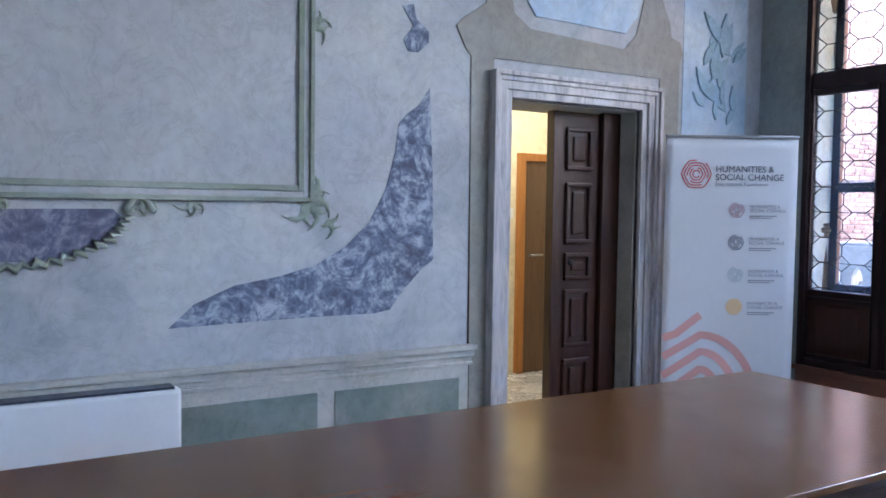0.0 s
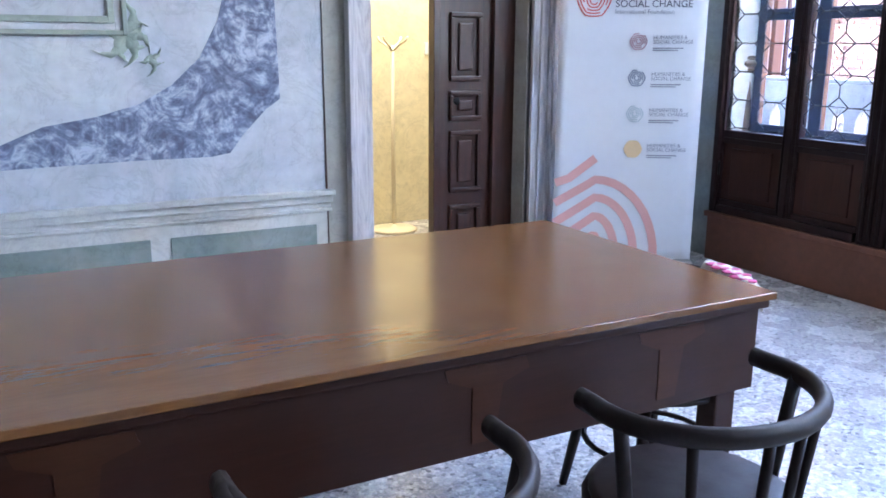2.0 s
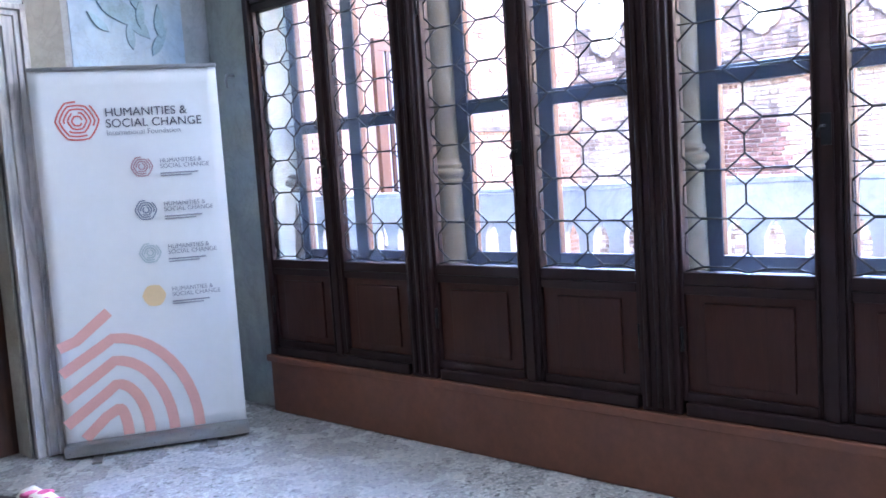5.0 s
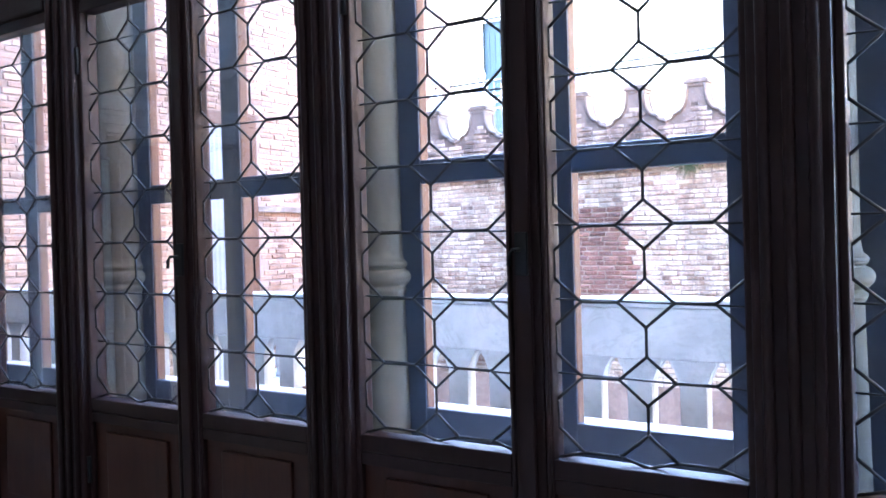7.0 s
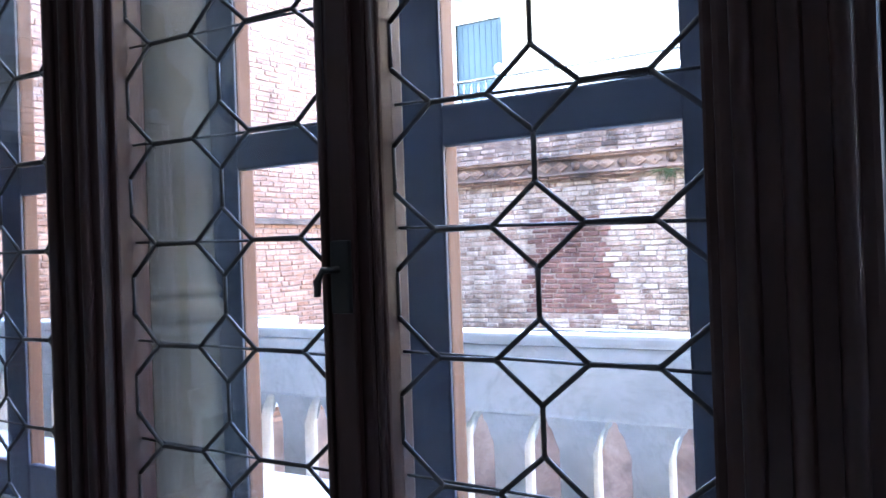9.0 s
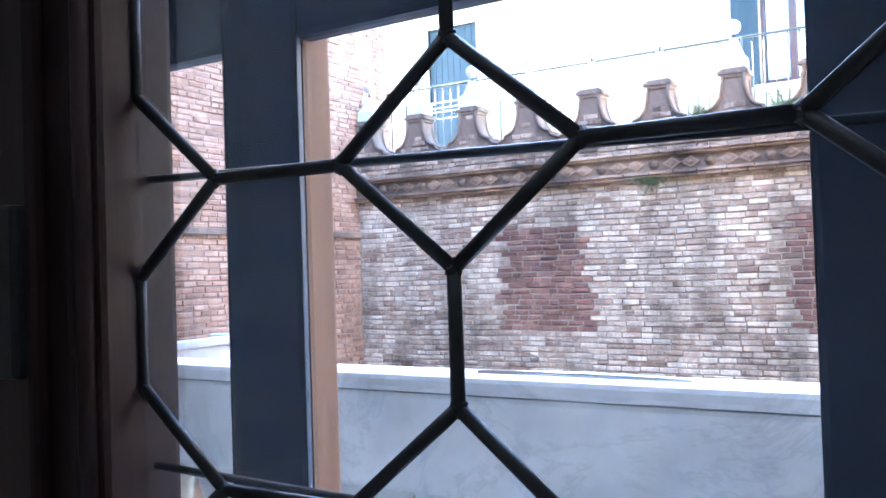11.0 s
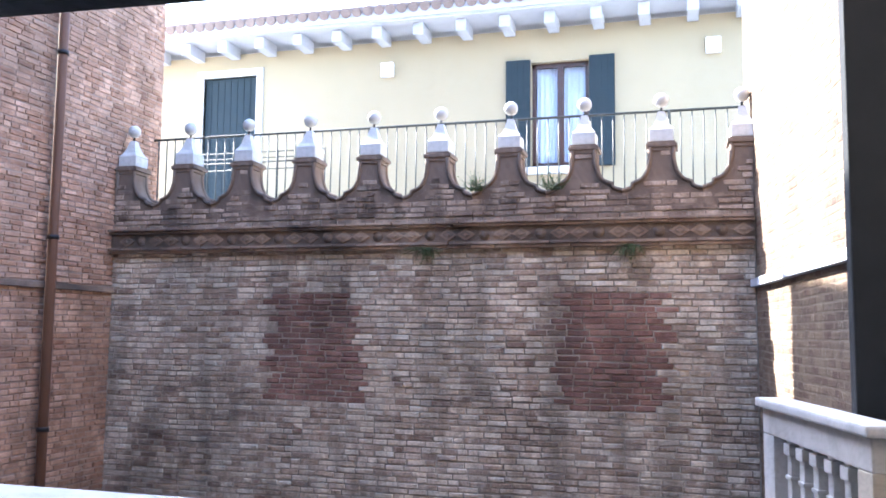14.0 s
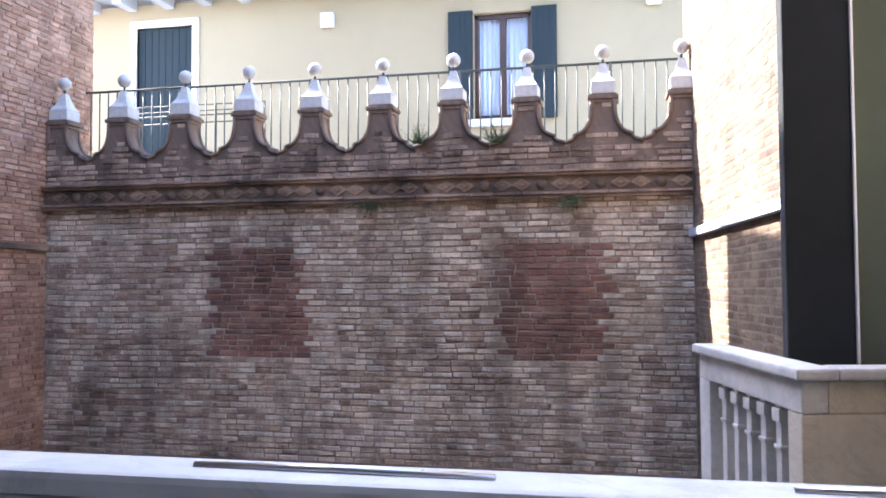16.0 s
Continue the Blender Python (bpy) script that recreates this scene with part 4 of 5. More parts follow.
bmesh.ops.bevel(bm, geom=[e for e in bm.edges if abs(e.verts[0].co.x - e.verts[1].co.x) < 1e-5], offset=0.009, segments=2, profile=0.6, affect='EDGES')
first = thing("baluster", bm, M_STONE, "broad flat pale stone baluster with a flared head", "baluster", "front balusters")
first.matrix_basis = pose(0.85, 2.9, 0.358)
yy = 2.9 - 0.172
while yy > BAY_END - 0.9:
    copy_thing(first, pose(0.85, yy, 0.358))
    yy -= 0.172
for y0, y1 in ((-3.16, -3.50), (-3.79, -4.1)):
    thing("iron_cramp", tube(bmesh.new(), [(0.852, y0, 1.148), (0.850, (y0 + y1) / 2, 1.150), (0.848, y1, 1.148)], 0.005, 8), M_STEEL, "grey metal cramp let into the stone rail", "cramp", "rail cramps")

# ---- courtyard ----
FAR = 9.0
LEFT_Y, RIGHT_Y = 3.2, -4.32
setting("ground", boxes((-300, 300, -300, 300, -5.4, -5.2)), M_GROUND, "grey courtyard paving", "ground")
LEN, COURSE, JOINT = 0.225, 0.0640, 0.013
SHAPE = [(0, 0, 0), (1, 0, 0), (1, 0, 1), (0, 0, 1), (0.03, 1, 0.12), (0.97, 1, 0.12), (0.97, 1, 0.88), (0.03, 1, 0.88)]
QUADS = [(4, 5, 6, 7), (0, 1, 5, 4), (1, 2, 6, 5), (2, 3, 7, 6), (3, 0, 4, 7)]


def bond(u0, u1, z0, z1, seed):
    """Brick cells (u, z, length, height, proudness) of an uneven old bond."""
    r = random.Random(seed)
    z, row = z0, 0
    while z < z1 - 0.02:
        h = COURSE * r.uniform(0.93, 1.07)
        u = u0 - LEN * r.uniform(0, 1)
        sag = r.uniform(0, 6.28)
        while u < u1:
            l = r.choice((LEN, LEN, LEN, LEN * 0.52, LEN * 0.8)) * r.uniform(0.93, 1.06)
            a, b = max(u, u0), min(u + l, u1)
            if b - a > 0.035:
                yield a + JOINT * 0.5, z + r.uniform(-.003, .003) + 0.006 * math.sin(a * 1.7 + 0.5) + 0.003 * math.sin(a * 5 + sag), b - a - JOINT, h - JOINT * r.uniform(0.7, 1.2), r.uniform(0.004, 0.016)
            u += l
        z += h
        row += 1


def brick_field(name, cells, place, mats, pick, parent):
    """All cells as one mesh; place(u, z, d) gives the world point, pick(u, z) the material's number."""
    verts, faces, idx = [], [], []
    cells = list(cells)
    r = random.Random(len(cells))
    for u, z, l, h, d in cells:     # chipped, uneven faces
        n = len(verts)
        if r.random() < 0.05:
            d *= 0.25
        verts += [place(u + l * a + b * r.uniform(-.006, .006), z + h * c + b * r.uniform(-.006, .006), d * b * r.uniform(0.7, 1.3)) for a, b, c in SHAPE]
        faces += [tuple(n + i for i in q) for q in QUADS]
        idx += [pick(u + l / 2, z + h / 2)] * 5
    me = bpy.data.meshes.new(name)
    me.from_pydata(verts, [], faces)
    for m in mats:
        me.materials.append(m)
    me.polygons.foreach_set("material_index", idx)
    me.update()
    ob = new(name, me)
    ob.parent = parent
    ob["kind"] = "stuff"
    return ob


far_wall = setting("wall_courtyard", boxes((FAR + 0.004, FAR + 0.42, RIGHT_Y - 0.3, LEFT_Y + 0.3, -5.2, 2.62)), M_MORTAR, "old weathered brick courtyard wall with blocked red openings", "wall")


PATCH_B, PATCH_T = 0.50, 1.72


def red_patch(u, z):
    n = 0.025 * math.sin(z * 23) + 0.015 * math.sin(z * 57 + u)
    return 1 if (PATCH_B < z < PATCH_T and (-0.15 + n < u < 1.03 + n or -3.45 + n < u < -2.36 + n)) else 0


cells = list(bond(RIGHT_Y, LEFT_Y, -0.62, 2.24, 11))
near = [c for c in cells if 1.05 < c[1] < 1.92 and -2.2 < c[0] < -0.15][:300]
rest = [c for c in cells if c not in set(near)]
brick_field("bricks", rest, lambda u, z, d: (FAR - d, u, z), (M_BRICK, M_BRICK_RED), red_patch, far_wall)
setting("wall_courtyard_low", boxes((FAR - 0.012, FAR + 0.0035, RIGHT_Y, LEFT_Y, -5.2, -0.62)), M_MORTAR_DARK, "lower part of the brick courtyard wall", "wall")

# cornice with diamond terracotta tiles
cornice = thing("cornice", boxes((FAR - 0.05, FAR + 0.05, RIGHT_Y, LEFT_Y, 2.30, 2.47), bevel=0.004),
                M_SOOT, "dark weathered terracotta cornice with diamond tiles", "cornice")
for z0, z1, d in ((2.232, 2.268, 0.085), (2.268, 2.30, 0.115), (2.47, 2.50, 0.10), (2.50, 2.53, 0.13)):
    a = RIGHT_Y
    rr = random.Random(int(z0 * 1000))
    while a < LEFT_Y:     # moulded bricks laid end to end
        b = min(a + rr.uniform(0.24, 0.32), LEFT_Y)
        part("moulded_brick", boxes((FAR - d - rr.uniform(0, 0.008), FAR + 0.05, a + 0.003, b - 0.003, z0 + rr.uniform(0, .003), z1), bevel=0.007), M_TERRA if rr.random() < 0.6 else M_CRUST, cornice)
        a = b
y = RIGHT_Y + 0.11
i = 0
while y < LEFT_Y - 0.05:
    if i % 3 != 1:
        for s, d in ((1.0, 0.022), (0.62, 0.026), (0.30, 0.044)):
            part("diamond_tile", slab(bmesh.new(), [(y - 0.105 * s, 2.385), (y, 2.385 - 0.066 * s), (y + 0.105 * s, 2.385), (y, 2.385 + 0.066 * s)], 'x', FAR - 0.05 - d, FAR - 0.05), M_CRUST if s == 0.62 else M_TERRA, cornice)
    else:
        part("boss_tile", lathe(bmesh.new(), (0, 0, 0), [(0.06, 0), (0.06, 0.012), (0.03, 0.02), (0.02, 0.034)], 10), M_CRUST, cornice).matrix_basis = pose(FAR - 0.05, y, 2.385, 0, -90, 0)
    y += 0.205
    i += 1

# scalloped merlons
MP = 0.81
mer_me = None


def merlon(m):
    """A waisted merlon between two half scallops, with a stone pyramid and ball."""
    h = MP / 2
    me = holder("merlon", m, "weathered brick merlon with white stone pyramid and ball", "merlon", "scalloped merlons")
    side = [(h, 0.0), (h, 0.20), (0.385, 0.203), (0.345, 0.214), (0.315, 0.230), (0.300, 0.246), (0.300, 0.272), (0.275, 0.280)]
    side += [(0.118 + 0.155 * (1 - math.sin(radians(a))), 0.285 + 0.275 * (1 - math.cos(radians(a)))) for a in range(8, 91, 13)] + [(0.118, 0.66)]
    outline = side + [(-u, z) for u, z in side[::-1]]
    part("body", slab(bmesh.new(), [(u, z) for u, z in outline], 'x', -0.02, 0.24), M_CRUST, me, "soot-dark old brick")
    rim = [(u * 1.0, z + 0.012) for u, z in side[1:]]
    for sg in (1, -1):
        part("moulded_rim", tube(bmesh.new(), [(-0.025, sg * u, z) for u, z in rim], 0.022, 7), M_CRUST, me)
        part("moulded_rim", tube(bmesh.new(), [(0.225, sg * u, z) for u, z in rim], 0.020, 7), M_CRUST, me)
    part("cap", boxes((-0.05, 0.27, -0.160, 0.160, 0.655, 0.70), (-0.035, 0.255, -0.140, 0.140, 0.70, 0.72), (-0.035, 0.25, -0.136, 0.136, 0.615, 0.655), bevel=0.01), M_CRUST, me)
    part("pedestal", boxes((-0.015, 0.235, -0.125, 0.125, 0.72, 0.85), bevel=0.012), M_STONE, me, "white stone block")
    bm = bmesh.new()
    rings = []
    for s, z in ((0.125, 0.85), (0.085, 0.90), (0.060, 0.96), (0.042, 1.03), (0.034, 1.06)):
        rings.append([bm.verts.new((0.11 + sx * s, sy * s, z)) for sx, sy in ((-1, -1), (1, -1), (1, 1), (-1, 1))])
    for a, b in zip(rings, rings[1:]):
        for k in range(4):
            bm.faces.new((a[k], a[(k + 1) % 4], b[(k + 1) % 4], b[k]))
    bm.faces.new(rings[-1])
    part("pyramid", bm, M_STONE, me, "white stone pyramid")
    part("pin", tube(bmesh.new(), [(0.11, 0, 1.05), (0.11, 0, 1.12)], 0.012, 8), M_IRON, me)
    bm = bmesh.new()
    bmesh.ops.create_uvsphere(bm, u_segments=20, v_segments=12, radius=0.078, matrix=Matrix.Translation((0.11, 0, 1.185)))
    for f in bm.faces:
        f.smooth = True
    part("ball", bm, M_STONE, me, "white stone ball")
    return me


def on_merlon(u, z):
    v = abs((u - 1.435 + MP / 2) % MP - MP / 2)
    h = z - 2.615
    if h < 0.19:
        return True
    if h > 0.63:
        return False
    if h < 0.28:
        return v < 0.29
    c = 1 - min(1, (h - 0.285) / 0.275)
    return v < 0.105 + 0.155 * (1 - math.sqrt(max(0, 1 - c * c)))


brick_field("bricks", [c for c in bond(RIGHT_Y, LEFT_Y, 2.535, 3.24, 41) if on_merlon(c[0], c[1] + 0.06) and on_merlon(c[0] + c[2], c[1] + 0.06)],
            lambda u, z, d: (FAR - 0.016 - d, u, z), (M_BRICK_SOOT,), lambda u, z: 0, far_wall)
m0 = merlon(pose(FAR, 1.435, 2.615))
for k in (-2, -1, 1, 2, 3, 4, 5, 6, 7):
    copy_thing(m0, pose(FAR + 0.004 * (k % 3), 1.435 - MP * k, 2.615 + 0.006 * ((k * 5) % 3 - 1), 0, 0, ((k * 7) % 5 - 2) * 0.6))
r = random.Random(9)
for yw, zw in ((-1.45, 2.86), (-2.30, 2.84), (-3.1, 2.25), (-0.9, 2.25)):
    bm = bmesh.new()
    for i in range(46):
        a, b, l = r.uniform(0, 6.28), r.uniform(0.1, 1.3), r.uniform(0.08, 0.26)
        p = Vector((FAR - 0.08, yw + r.uniform(-.08, .08), zw))
        q = p + Vector((-0.3 * abs(math.cos(b)) * l, math.cos(a) * math.cos(b) * l, math.sin(b) * l * (1 if zw > 2.5 else -0.9)))
        tube(bm, [p, p.lerp(q, 0.6) + Vector((0, 0, 0.01)), q], [0.003, 0.003, 0.001], 4)
        for s in (0.5, 0.75, 1.0):
            c = p.lerp(q, s)
            v = [bm.verts.new(c + Vector((r.uniform(-.01, .01), r.uniform(-.016, .016), r.uniform(-.016, .016)))) for _ in range(3)]
            bm.faces.new(v)
    thing("weed", bm, M_GREEN, "straggling dry weed growing from the wall", "weed", "wall weeds")

# terrace behind the wall and its railing
setting("terrace", boxes((FAR + 0.40, 13.0, RIGHT_Y - 2.0, LEFT_Y + 5, 2.30, 2.55)), M_STONE, "terrace floor behind the courtyard wall", "terrace")
railing = thing("terrace_railing", tube(bmesh.new(), [(9.75, RIGHT_Y - 0.4, 3.84), (9.75, LEFT_Y + 2.2, 3.84)], 0.016, 8), M_WIRE, "thin iron terrace railing with upright bars", "railing")
part("lower_rail", tube(bmesh.new(), [(9.75, RIGHT_Y - 0.4, 2.66), (9.75, LEFT_Y + 2.2, 2.66)], 0.012, 6), M_WIRE, railing)
bar = None
y = RIGHT_Y - 0.3
i = 0
while y < LEFT_Y + 2.1:
    if bar is None:
        bar = part("bar", tube(bmesh.new(), [(0, 0, 2.55), (0, 0, 3.84)], 0.0085, 6), M_WIRE, railing)
        bar.location = (9.75, y, 0)
    else:
        o = new("bar", bar.data)
        o.parent = railing
        o.location = (9.75, y, 0)
        if i % 14 == 9:
            o.scale = (2.4, 2.4, 1)
    y += 0.125
    i += 1
rack = thing("drying_rack", tube(bmesh.new(), [(10.4, 2.9, 3.62), (10.4, 1.0, 3.62)], 0.010, 6), M_WIRE, "folding wire drying rack on the terrace", "drying rack")
for z in (3.52, 3.68, 3.76):
    part("wire", tube(bmesh.new(), [(10.4, 2.9, z), (10.4, 1.0, z)], 0.008, 6), M_WIRE, rack)
for y in (2.9, 2.3, 1.7, 1.0):
    part("strut", tube(bmesh.new(), [(10.4, y, 2.55), (10.4, y, 3.78)], 0.009, 6), M_WIRE, rack)

# ---- yellow house ----
HX = 13.0
house = holder("yellow_house", pose(0, 0, 0), "pale yellow rendered house with green shutters and tiled roof", "house")
W_L, W_R, W_B, W_T = -1.35, -2.25, 3.89, 5.57
D_L, D_R, D_T = 4.50, 3.47, 5.72
E_Z = 6.12
part("wall", boxes((HX, HX + 0.35, -9, W_R, 2.5, E_Z), (HX, HX + 0.35, W_L, D_R, 2.5, E_Z), (HX, HX + 0.35, D_L, 9, 2.5, E_Z), (HX, HX + 0.35, W_R, W_L, 2.5, W_B), (HX, HX + 0.35, W_R, W_L, W_T, E_Z), (HX, HX + 0.35, D_R, D_L, D_T, E_Z)), M_YELLOW, house)
part("eave", boxes((HX - 0.62, HX + 0.3, -9, 9, E_Z + 0.10, E_Z + 0.20), (HX - 0.66, HX - 0.60, -9, 9, E_Z + 0.14, E_Z + 0.30), bevel=0.01), M_EAVE, house, "pale eave with gutter")
y = -8.8
while y < 8.8:
    part("corbel", boxes((HX - 0.50, HX, y, y + 0.17, E_Z - 0.10, E_Z + 0.10), bevel=0.02), M_EAVE, house)
    y += 0.70
bm = bmesh.new()
y = -8.9
while y < 8.9:
    tube(bm, [(HX - 0.70, y, E_Z + 0.28), (HX + 3.2, y, E_Z + 1.75)], 0.085, 8)
    y += 0.19
part("roof", bm, M_TILE, house, "weathered curved roof tiles")
part("roof_bed", slab(bmesh.new(), [(HX - 0.66, E_Z + 0.2), (HX + 3.2, E_Z + 1.68), (HX + 3.2, E_Z + 0.2)], 'y', -9, 9), M_TILE, house)
win = part("window", boxes((HX + 0.10, HX + 0.16, W_L - 0.06, W_L, W_B, W_T), (HX + 0.10, HX + 0.16, W_R, W_R + 0.06, W_B, W_T), (HX + 0.10, HX + 0.16, W_R, W_L, W_T - 0.07, W_T), (HX + 0.09, HX + 0.16, (W_L + W_R) / 2 - 0.05, (W_L + W_R) / 2 + 0.05, W_B, W_T), (HX + 0.10, HX + 0.16, W_R, W_L, W_B, W_B + 0.08)), M_DOOR, house, "dark wooden window with pale curtains")
part("pane", boxes((HX + 0.125, HX + 0.130, W_R, W_L, W_B, W_T)), M_CLEAR, win)
bm = bmesh.new()
for a, b in ((W_L - 0.06, (W_L + W_R) / 2 + 0.04), ((W_L + W_R) / 2 - 0.04, W_R + 0.06)):
    pts = [(HX + 0.22 + 0.02 * math.sin(i * 1.7), a + (b - a) * i / 16) for i in range(17)]
    lo, hi = [bm.verts.new((*p, W_B)) for p in pts], [bm.verts.new((*p, W_T)) for p in pts]
    for i in range(16):
        bm.faces.new((lo[i], lo[i + 1], hi[i + 1], hi[i])).smooth = True
part("curtain", bm, M_CURTAIN, win)
# near-black sheet added for the shade of the unbuilt room behind
part("room_dark", boxes((HX + 0.34, HX + 0.36, W_R - 0.1, W_L + 0.1, W_B - 0.1, W_T + 0.1)), M_ROOM_SHADE, win)
part("sill", boxes((HX - 0.07, HX + 0.06, W_R - 0.08, W_L + 0.08, W_B - 0.12, W_B), bevel=0.01), M_STONE, win)
for a, b in ((W_L + 0.01, W_L + 0.40), (W_R - 0.40, W_R - 0.01)):
    sh = part("shutter", boxes((HX - 0.06, HX - 0.015, a, b, W_B - 0.02, W_T + 0.04), bevel=0.005), M_SHUTTER, house, "dark green wooden shutter")
    for i in range(4):
        part("board", boxes((HX - 0.066, HX - 0.058, a + 0.01 + i * 0.094, a + 0.098 + i * 0.094, W_B - 0.01, W_T + 0.03), bevel=0.003), M_SHUTTER, sh)
dr = part("door", boxes((HX + 0.05, HX + 0.11, D_R, D_L, 2.55, D_T)), M_SHUTTER, house, "dark green terrace door in a white stone frame")
for a, b, c, d in ((D_L, D_L + 0.13, 2.55, D_T + 0.13), (D_R - 0.13, D_R, 2.55, D_T + 0.13), (D_R, D_L, D_T, D_T + 0.13)):
    part("frame", boxes((HX - 0.03, HX + 0.10, a, b, c, d), bevel=0.008), M_STONE, dr)
for i in range(8):
    part("board", boxes((HX + 0.042, HX + 0.052, D_R + 0.015 + i * 0.127, D_R + 0.13 + i * 0.127, 2.56, D_T - 0.01), bevel=0.003), M_SHUTTER, dr)
for y in (1.05, -4.1):
    part("wall_box", boxes((HX - 0.10, HX, y - 0.11, y + 0.11, 5.50, 5.74), bevel=0.02), M_WHITE, house, "small white wall box")

# ---- left wing ----
LEFT_TOP = 9.6
left_wall = setting("wall_left_wing", boxes((0.62, FAR + 0.9, LEFT_Y + 0.014, LEFT_Y + 0.6, -5.2, LEFT_TOP)), M_MORTAR_DARK, "tall warm red brick wing wall", "wall")
brick_field("bricks", [c for c in bond(0.64, FAR + 0.9, -0.6, 6.6, 21) if not (c[0] + c[2] > 4.45 and c[0] < 5.42 and 0.56 < c[1] < 2.9)], lambda u, z, d: (u, LEFT_Y + 0.012 - d, z), (M_BRICK_LEFT,), lambda u, z: 0, left_wall)
part("string_course", boxes((5.43, FAR, LEFT_Y - 0.04, LEFT_Y + 0.02, 1.76, 1.83), bevel=0.008), M_CRUST, left_wall, "dark stone string course")
pipe = thing("drainpipe", tube(bmesh.new(), [(7.82, LEFT_Y - 0.10, -5.0), (7.82, LEFT_Y - 0.10, 8.5)], 0.055, 12), M_REDWOOD, "brown metal drainpipe on the brick wall", "drainpipe")
for z in (0.2, 2.3, 4.4):
    part("bracket", tube(bmesh.new(), [(7.82, LEFT_Y - 0.10, z), (7.82, LEFT_Y - 0.10, z + 0.05)], 0.066, 12), M_IRON, pipe)
lw = thing("wing_window", boxes((4.45, 5.42, LEFT_Y - 0.03, LEFT_Y + 0.02, 0.62, 0.72), (4.45, 4.60, LEFT_Y - 0.05, LEFT_Y + 0.02, 0.72, 2.75), (5.24, 5.42, LEFT_Y - 0.05, LEFT_Y + 0.02, 0.72, 2.75), (4.45, 5.42, LEFT_Y - 0.05, LEFT_Y + 0.02, 2.75, 2.90), bevel=0.008), M_REDWOOD, "tall brown window of the wing with white curtains", "window")
part("mullion", boxes((4.66, 4.72, LEFT_Y - 0.035, LEFT_Y + 0.01, 0.72, 2.75), bevel=0.006), M_DOOR, lw)
bm = bmesh.new()
pts = [(4.60 + 0.64 * i / 30, LEFT_Y - 0.006 + 0.008 * math.sin(i * 1.9)) for i in range(31)]
lo, hi = [bm.verts.new((*p, 0.72)) for p in pts], [bm.verts.new((*p, 2.75)) for p in pts]
for i in range(30):
    bm.faces.new((lo[i], lo[i + 1], hi[i + 1], hi[i])).smooth = True
part("curtain", bm, plain("grey_curtain", (0.27, 0.27, 0.29), 0.9, 0, 0.15, 5), lw, "white hanging curtain")
wb = holder("wing_balcony", pose(0, 0, 0), "pale stone balcony under the wing window", "balcony")
part("rail", boxes((3.9, 6.35, LEFT_Y - 0.55, LEFT_Y - 0.40, 0.60, 0.68), (6.22, 6.35, LEFT_Y - 0.40, LEFT_Y, 0.60, 0.68), bevel=0.012), M_STONE, wb)
part("frieze", boxes((3.93, 6.32, LEFT_Y - 0.53, LEFT_Y - 0.43, 0.46, 0.60), bevel=0.008), M_STONE, wb)
part("floor", boxes((3.9, 6.35, LEFT_Y - 0.55, LEFT_Y, -0.30, -0.14), bevel=0.012), M_STONE, wb)
part("pier", boxes((6.14, 6.32, LEFT_Y - 0.53, LEFT_Y - 0.43, -0.14, 0.46), bevel=0.01), M_STONE, wb)
for i in range(12):
    part("baluster", lathe(bmesh.new(), (4.05 + 0.176 * i, LEFT_Y - 0.48, -0.14), [(p[0], p[1] * 1.2) for p in bal_profile], 12), M_STONE, wb)

# ---- right wing, slightly splayed ----
right = holder("right_wing", pose(FAR, RIGHT_Y + 0.004, 0, 0, 0, 5.5), "sunlit pale brick wing wall", "building")
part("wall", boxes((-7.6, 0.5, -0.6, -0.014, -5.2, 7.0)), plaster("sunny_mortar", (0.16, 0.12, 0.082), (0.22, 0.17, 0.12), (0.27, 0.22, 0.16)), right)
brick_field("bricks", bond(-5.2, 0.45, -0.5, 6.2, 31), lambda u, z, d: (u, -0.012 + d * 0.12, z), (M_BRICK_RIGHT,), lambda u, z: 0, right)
part("string_course", boxes((-7.6, 0.0, -0.02, 0.05, 1.80, 1.88), bevel=0.008), M_EAVE, right, "grey stone string course")

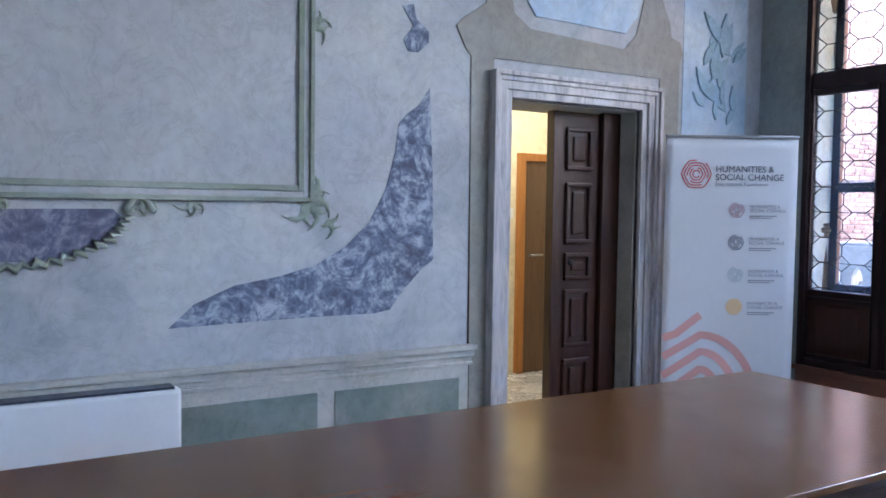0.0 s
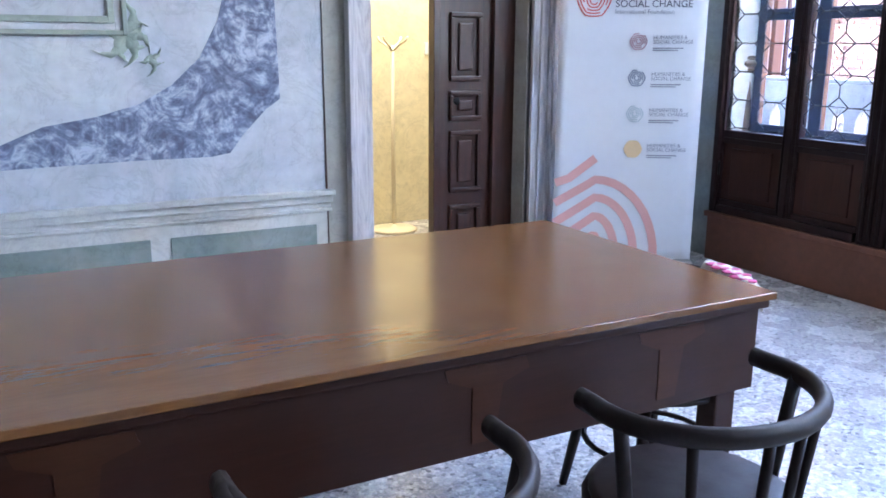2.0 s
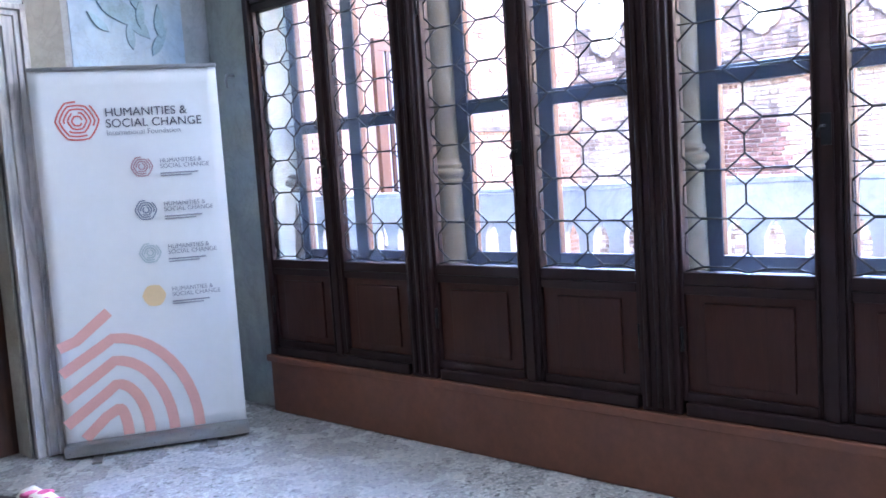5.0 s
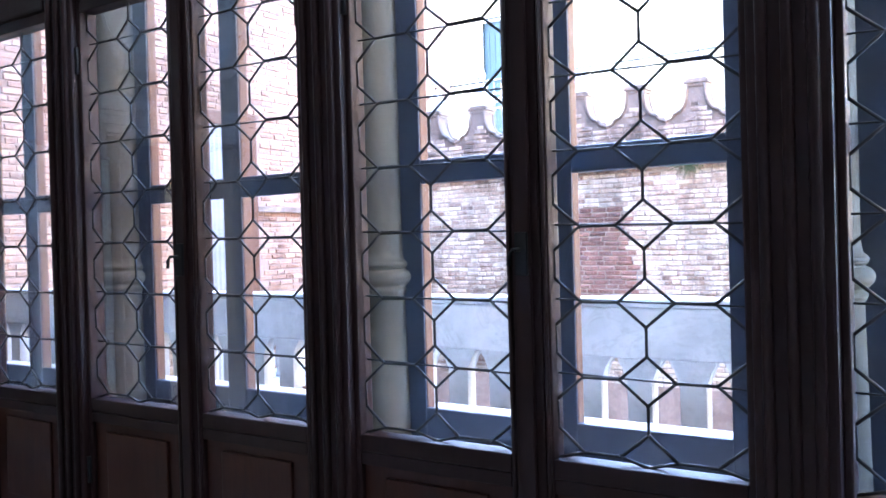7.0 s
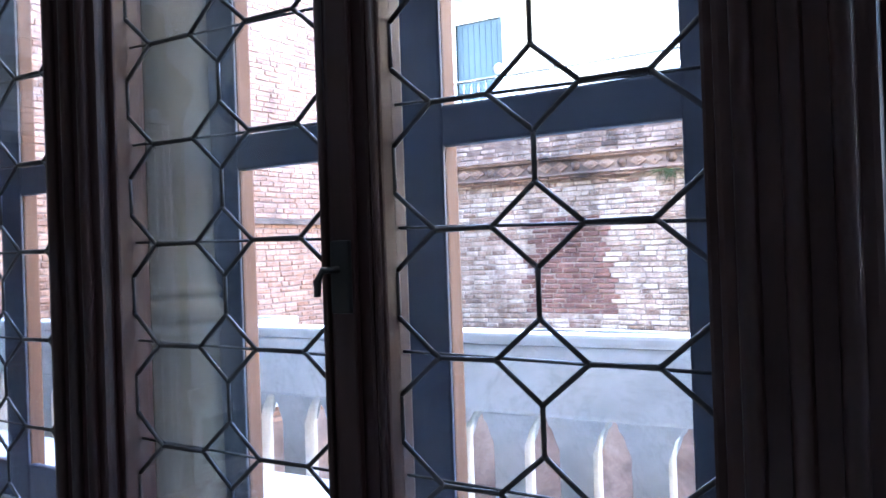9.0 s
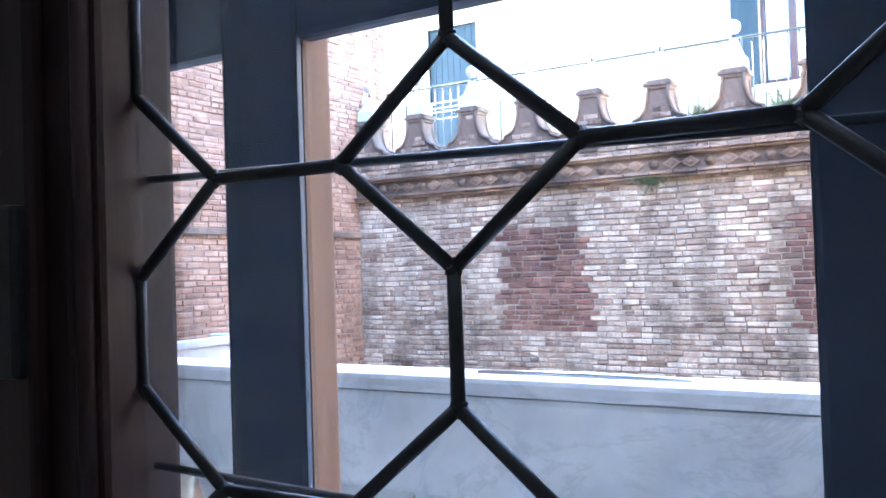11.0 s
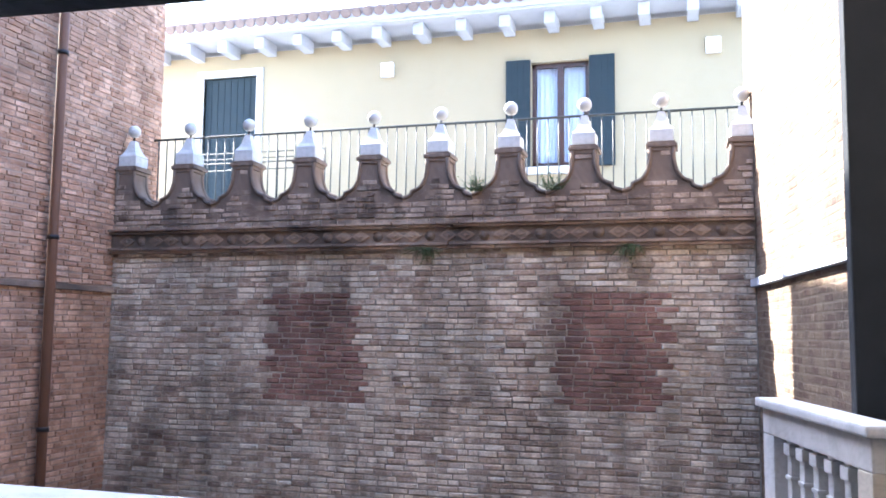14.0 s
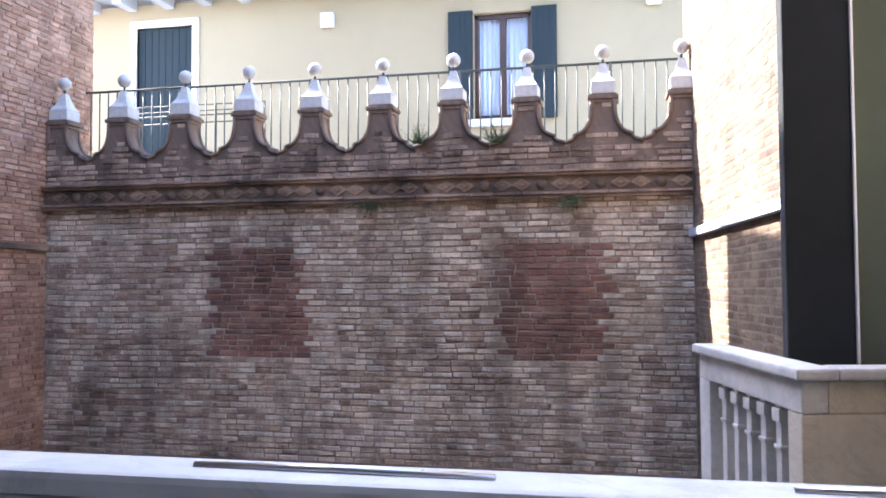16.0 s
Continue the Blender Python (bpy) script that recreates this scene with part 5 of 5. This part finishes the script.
# side balcony with its balusters
sb = holder("side_balcony", pose(3.35, -4.28, 0, 0, 0, 12), "cream stone balcony with slim balusters", "balcony")
part("rail", boxes((-0.06, 1.25, -0.10, 0.06, 0.985, 1.03), (-0.06, 0.10, -1.6, -0.10, 0.985, 1.03), bevel=0.012), M_STONE, sb)
part("frieze", boxes((-0.03, 1.22, -0.07, 0.03, 0.86, 0.985), bevel=0.008), M_STONE, sb)
# front faces get the sun-warmed colour; the sun lamp doesn't reach them
part("front_frieze", boxes((-0.03, 0.07, -1.6, -0.07, 0.86, 0.985), bevel=0.008), M_SUN_TINTED, sb, "stone face with sunlight put into its cream colour")
part("corner_pier", boxes((-0.03, 0.10, -0.30, 0.03, 0.0, 0.86), bevel=0.008), M_SUN_TINTED, sb)
part("end_pier", boxes((1.06, 1.22, -0.07, 0.03, 0.0, 0.86), bevel=0.008), M_STONE, sb)
part("front_pier", boxes((-0.03, 0.07, -1.6, -0.62, 0.0, 0.86), bevel=0.008), M_SUN_TINTED, sb)
part("floor", boxes((-0.06, 1.25, -1.6, 0.06, -0.2, 0.0), bevel=0.01), M_STONE, sb)
for i in range(5):
    x = 0.25 + 0.165 * i
    part("baluster", boxes((x - 0.028, x + 0.028, -0.05, 0.008, 0.0, 0.86), (x - 0.04, x + 0.04, -0.062, 0.02, 0.79, 0.845), (x - 0.036, x + 0.036, -0.058, 0.016, 0.68, 0.70), bevel=0.006), M_STONE, sb)

lg = thing("loggia_post", boxes((3.72, 3.84, -4.55, -4.285, -0.02, 5.2), bevel=0.01), plain("post_paint", (0.005, 0.007, 0.0075), 0.95, 0, 0.2, 4), "dark painted loggia post beside an olive blind", "post")
part("edge_strip", boxes((3.70, 3.74, -4.558, -4.550, -0.02, 5.2)), M_WHITE, lg, "thin pale edge strip")
part("blind", boxes((3.74, 3.78, -5.35, -4.558, -0.02, 5.2)), plain("olive_blind", (0.085, 0.105, 0.075), 0.8, 0, 0.15, 3), lg, "olive-green blind")

# ---- the nearest courtyard bricks, one by one ----
meshes = {}
for u, z, l, h, d in near:
    key = (round(l, 2), round(h, 3))
    if key not in meshes:
        me = bpy.data.meshes.new("brick")
        me.from_pydata([(-(b * 0.010), a * l, c * h) for a, b, c in SHAPE], [], [q for q in QUADS])
        me.materials.append(M_BRICK_P)
        meshes[key] = me
    o = new("brick", meshes[key])
    o.parent = far_wall
    o.location = (FAR - d + 0.010, u, z)
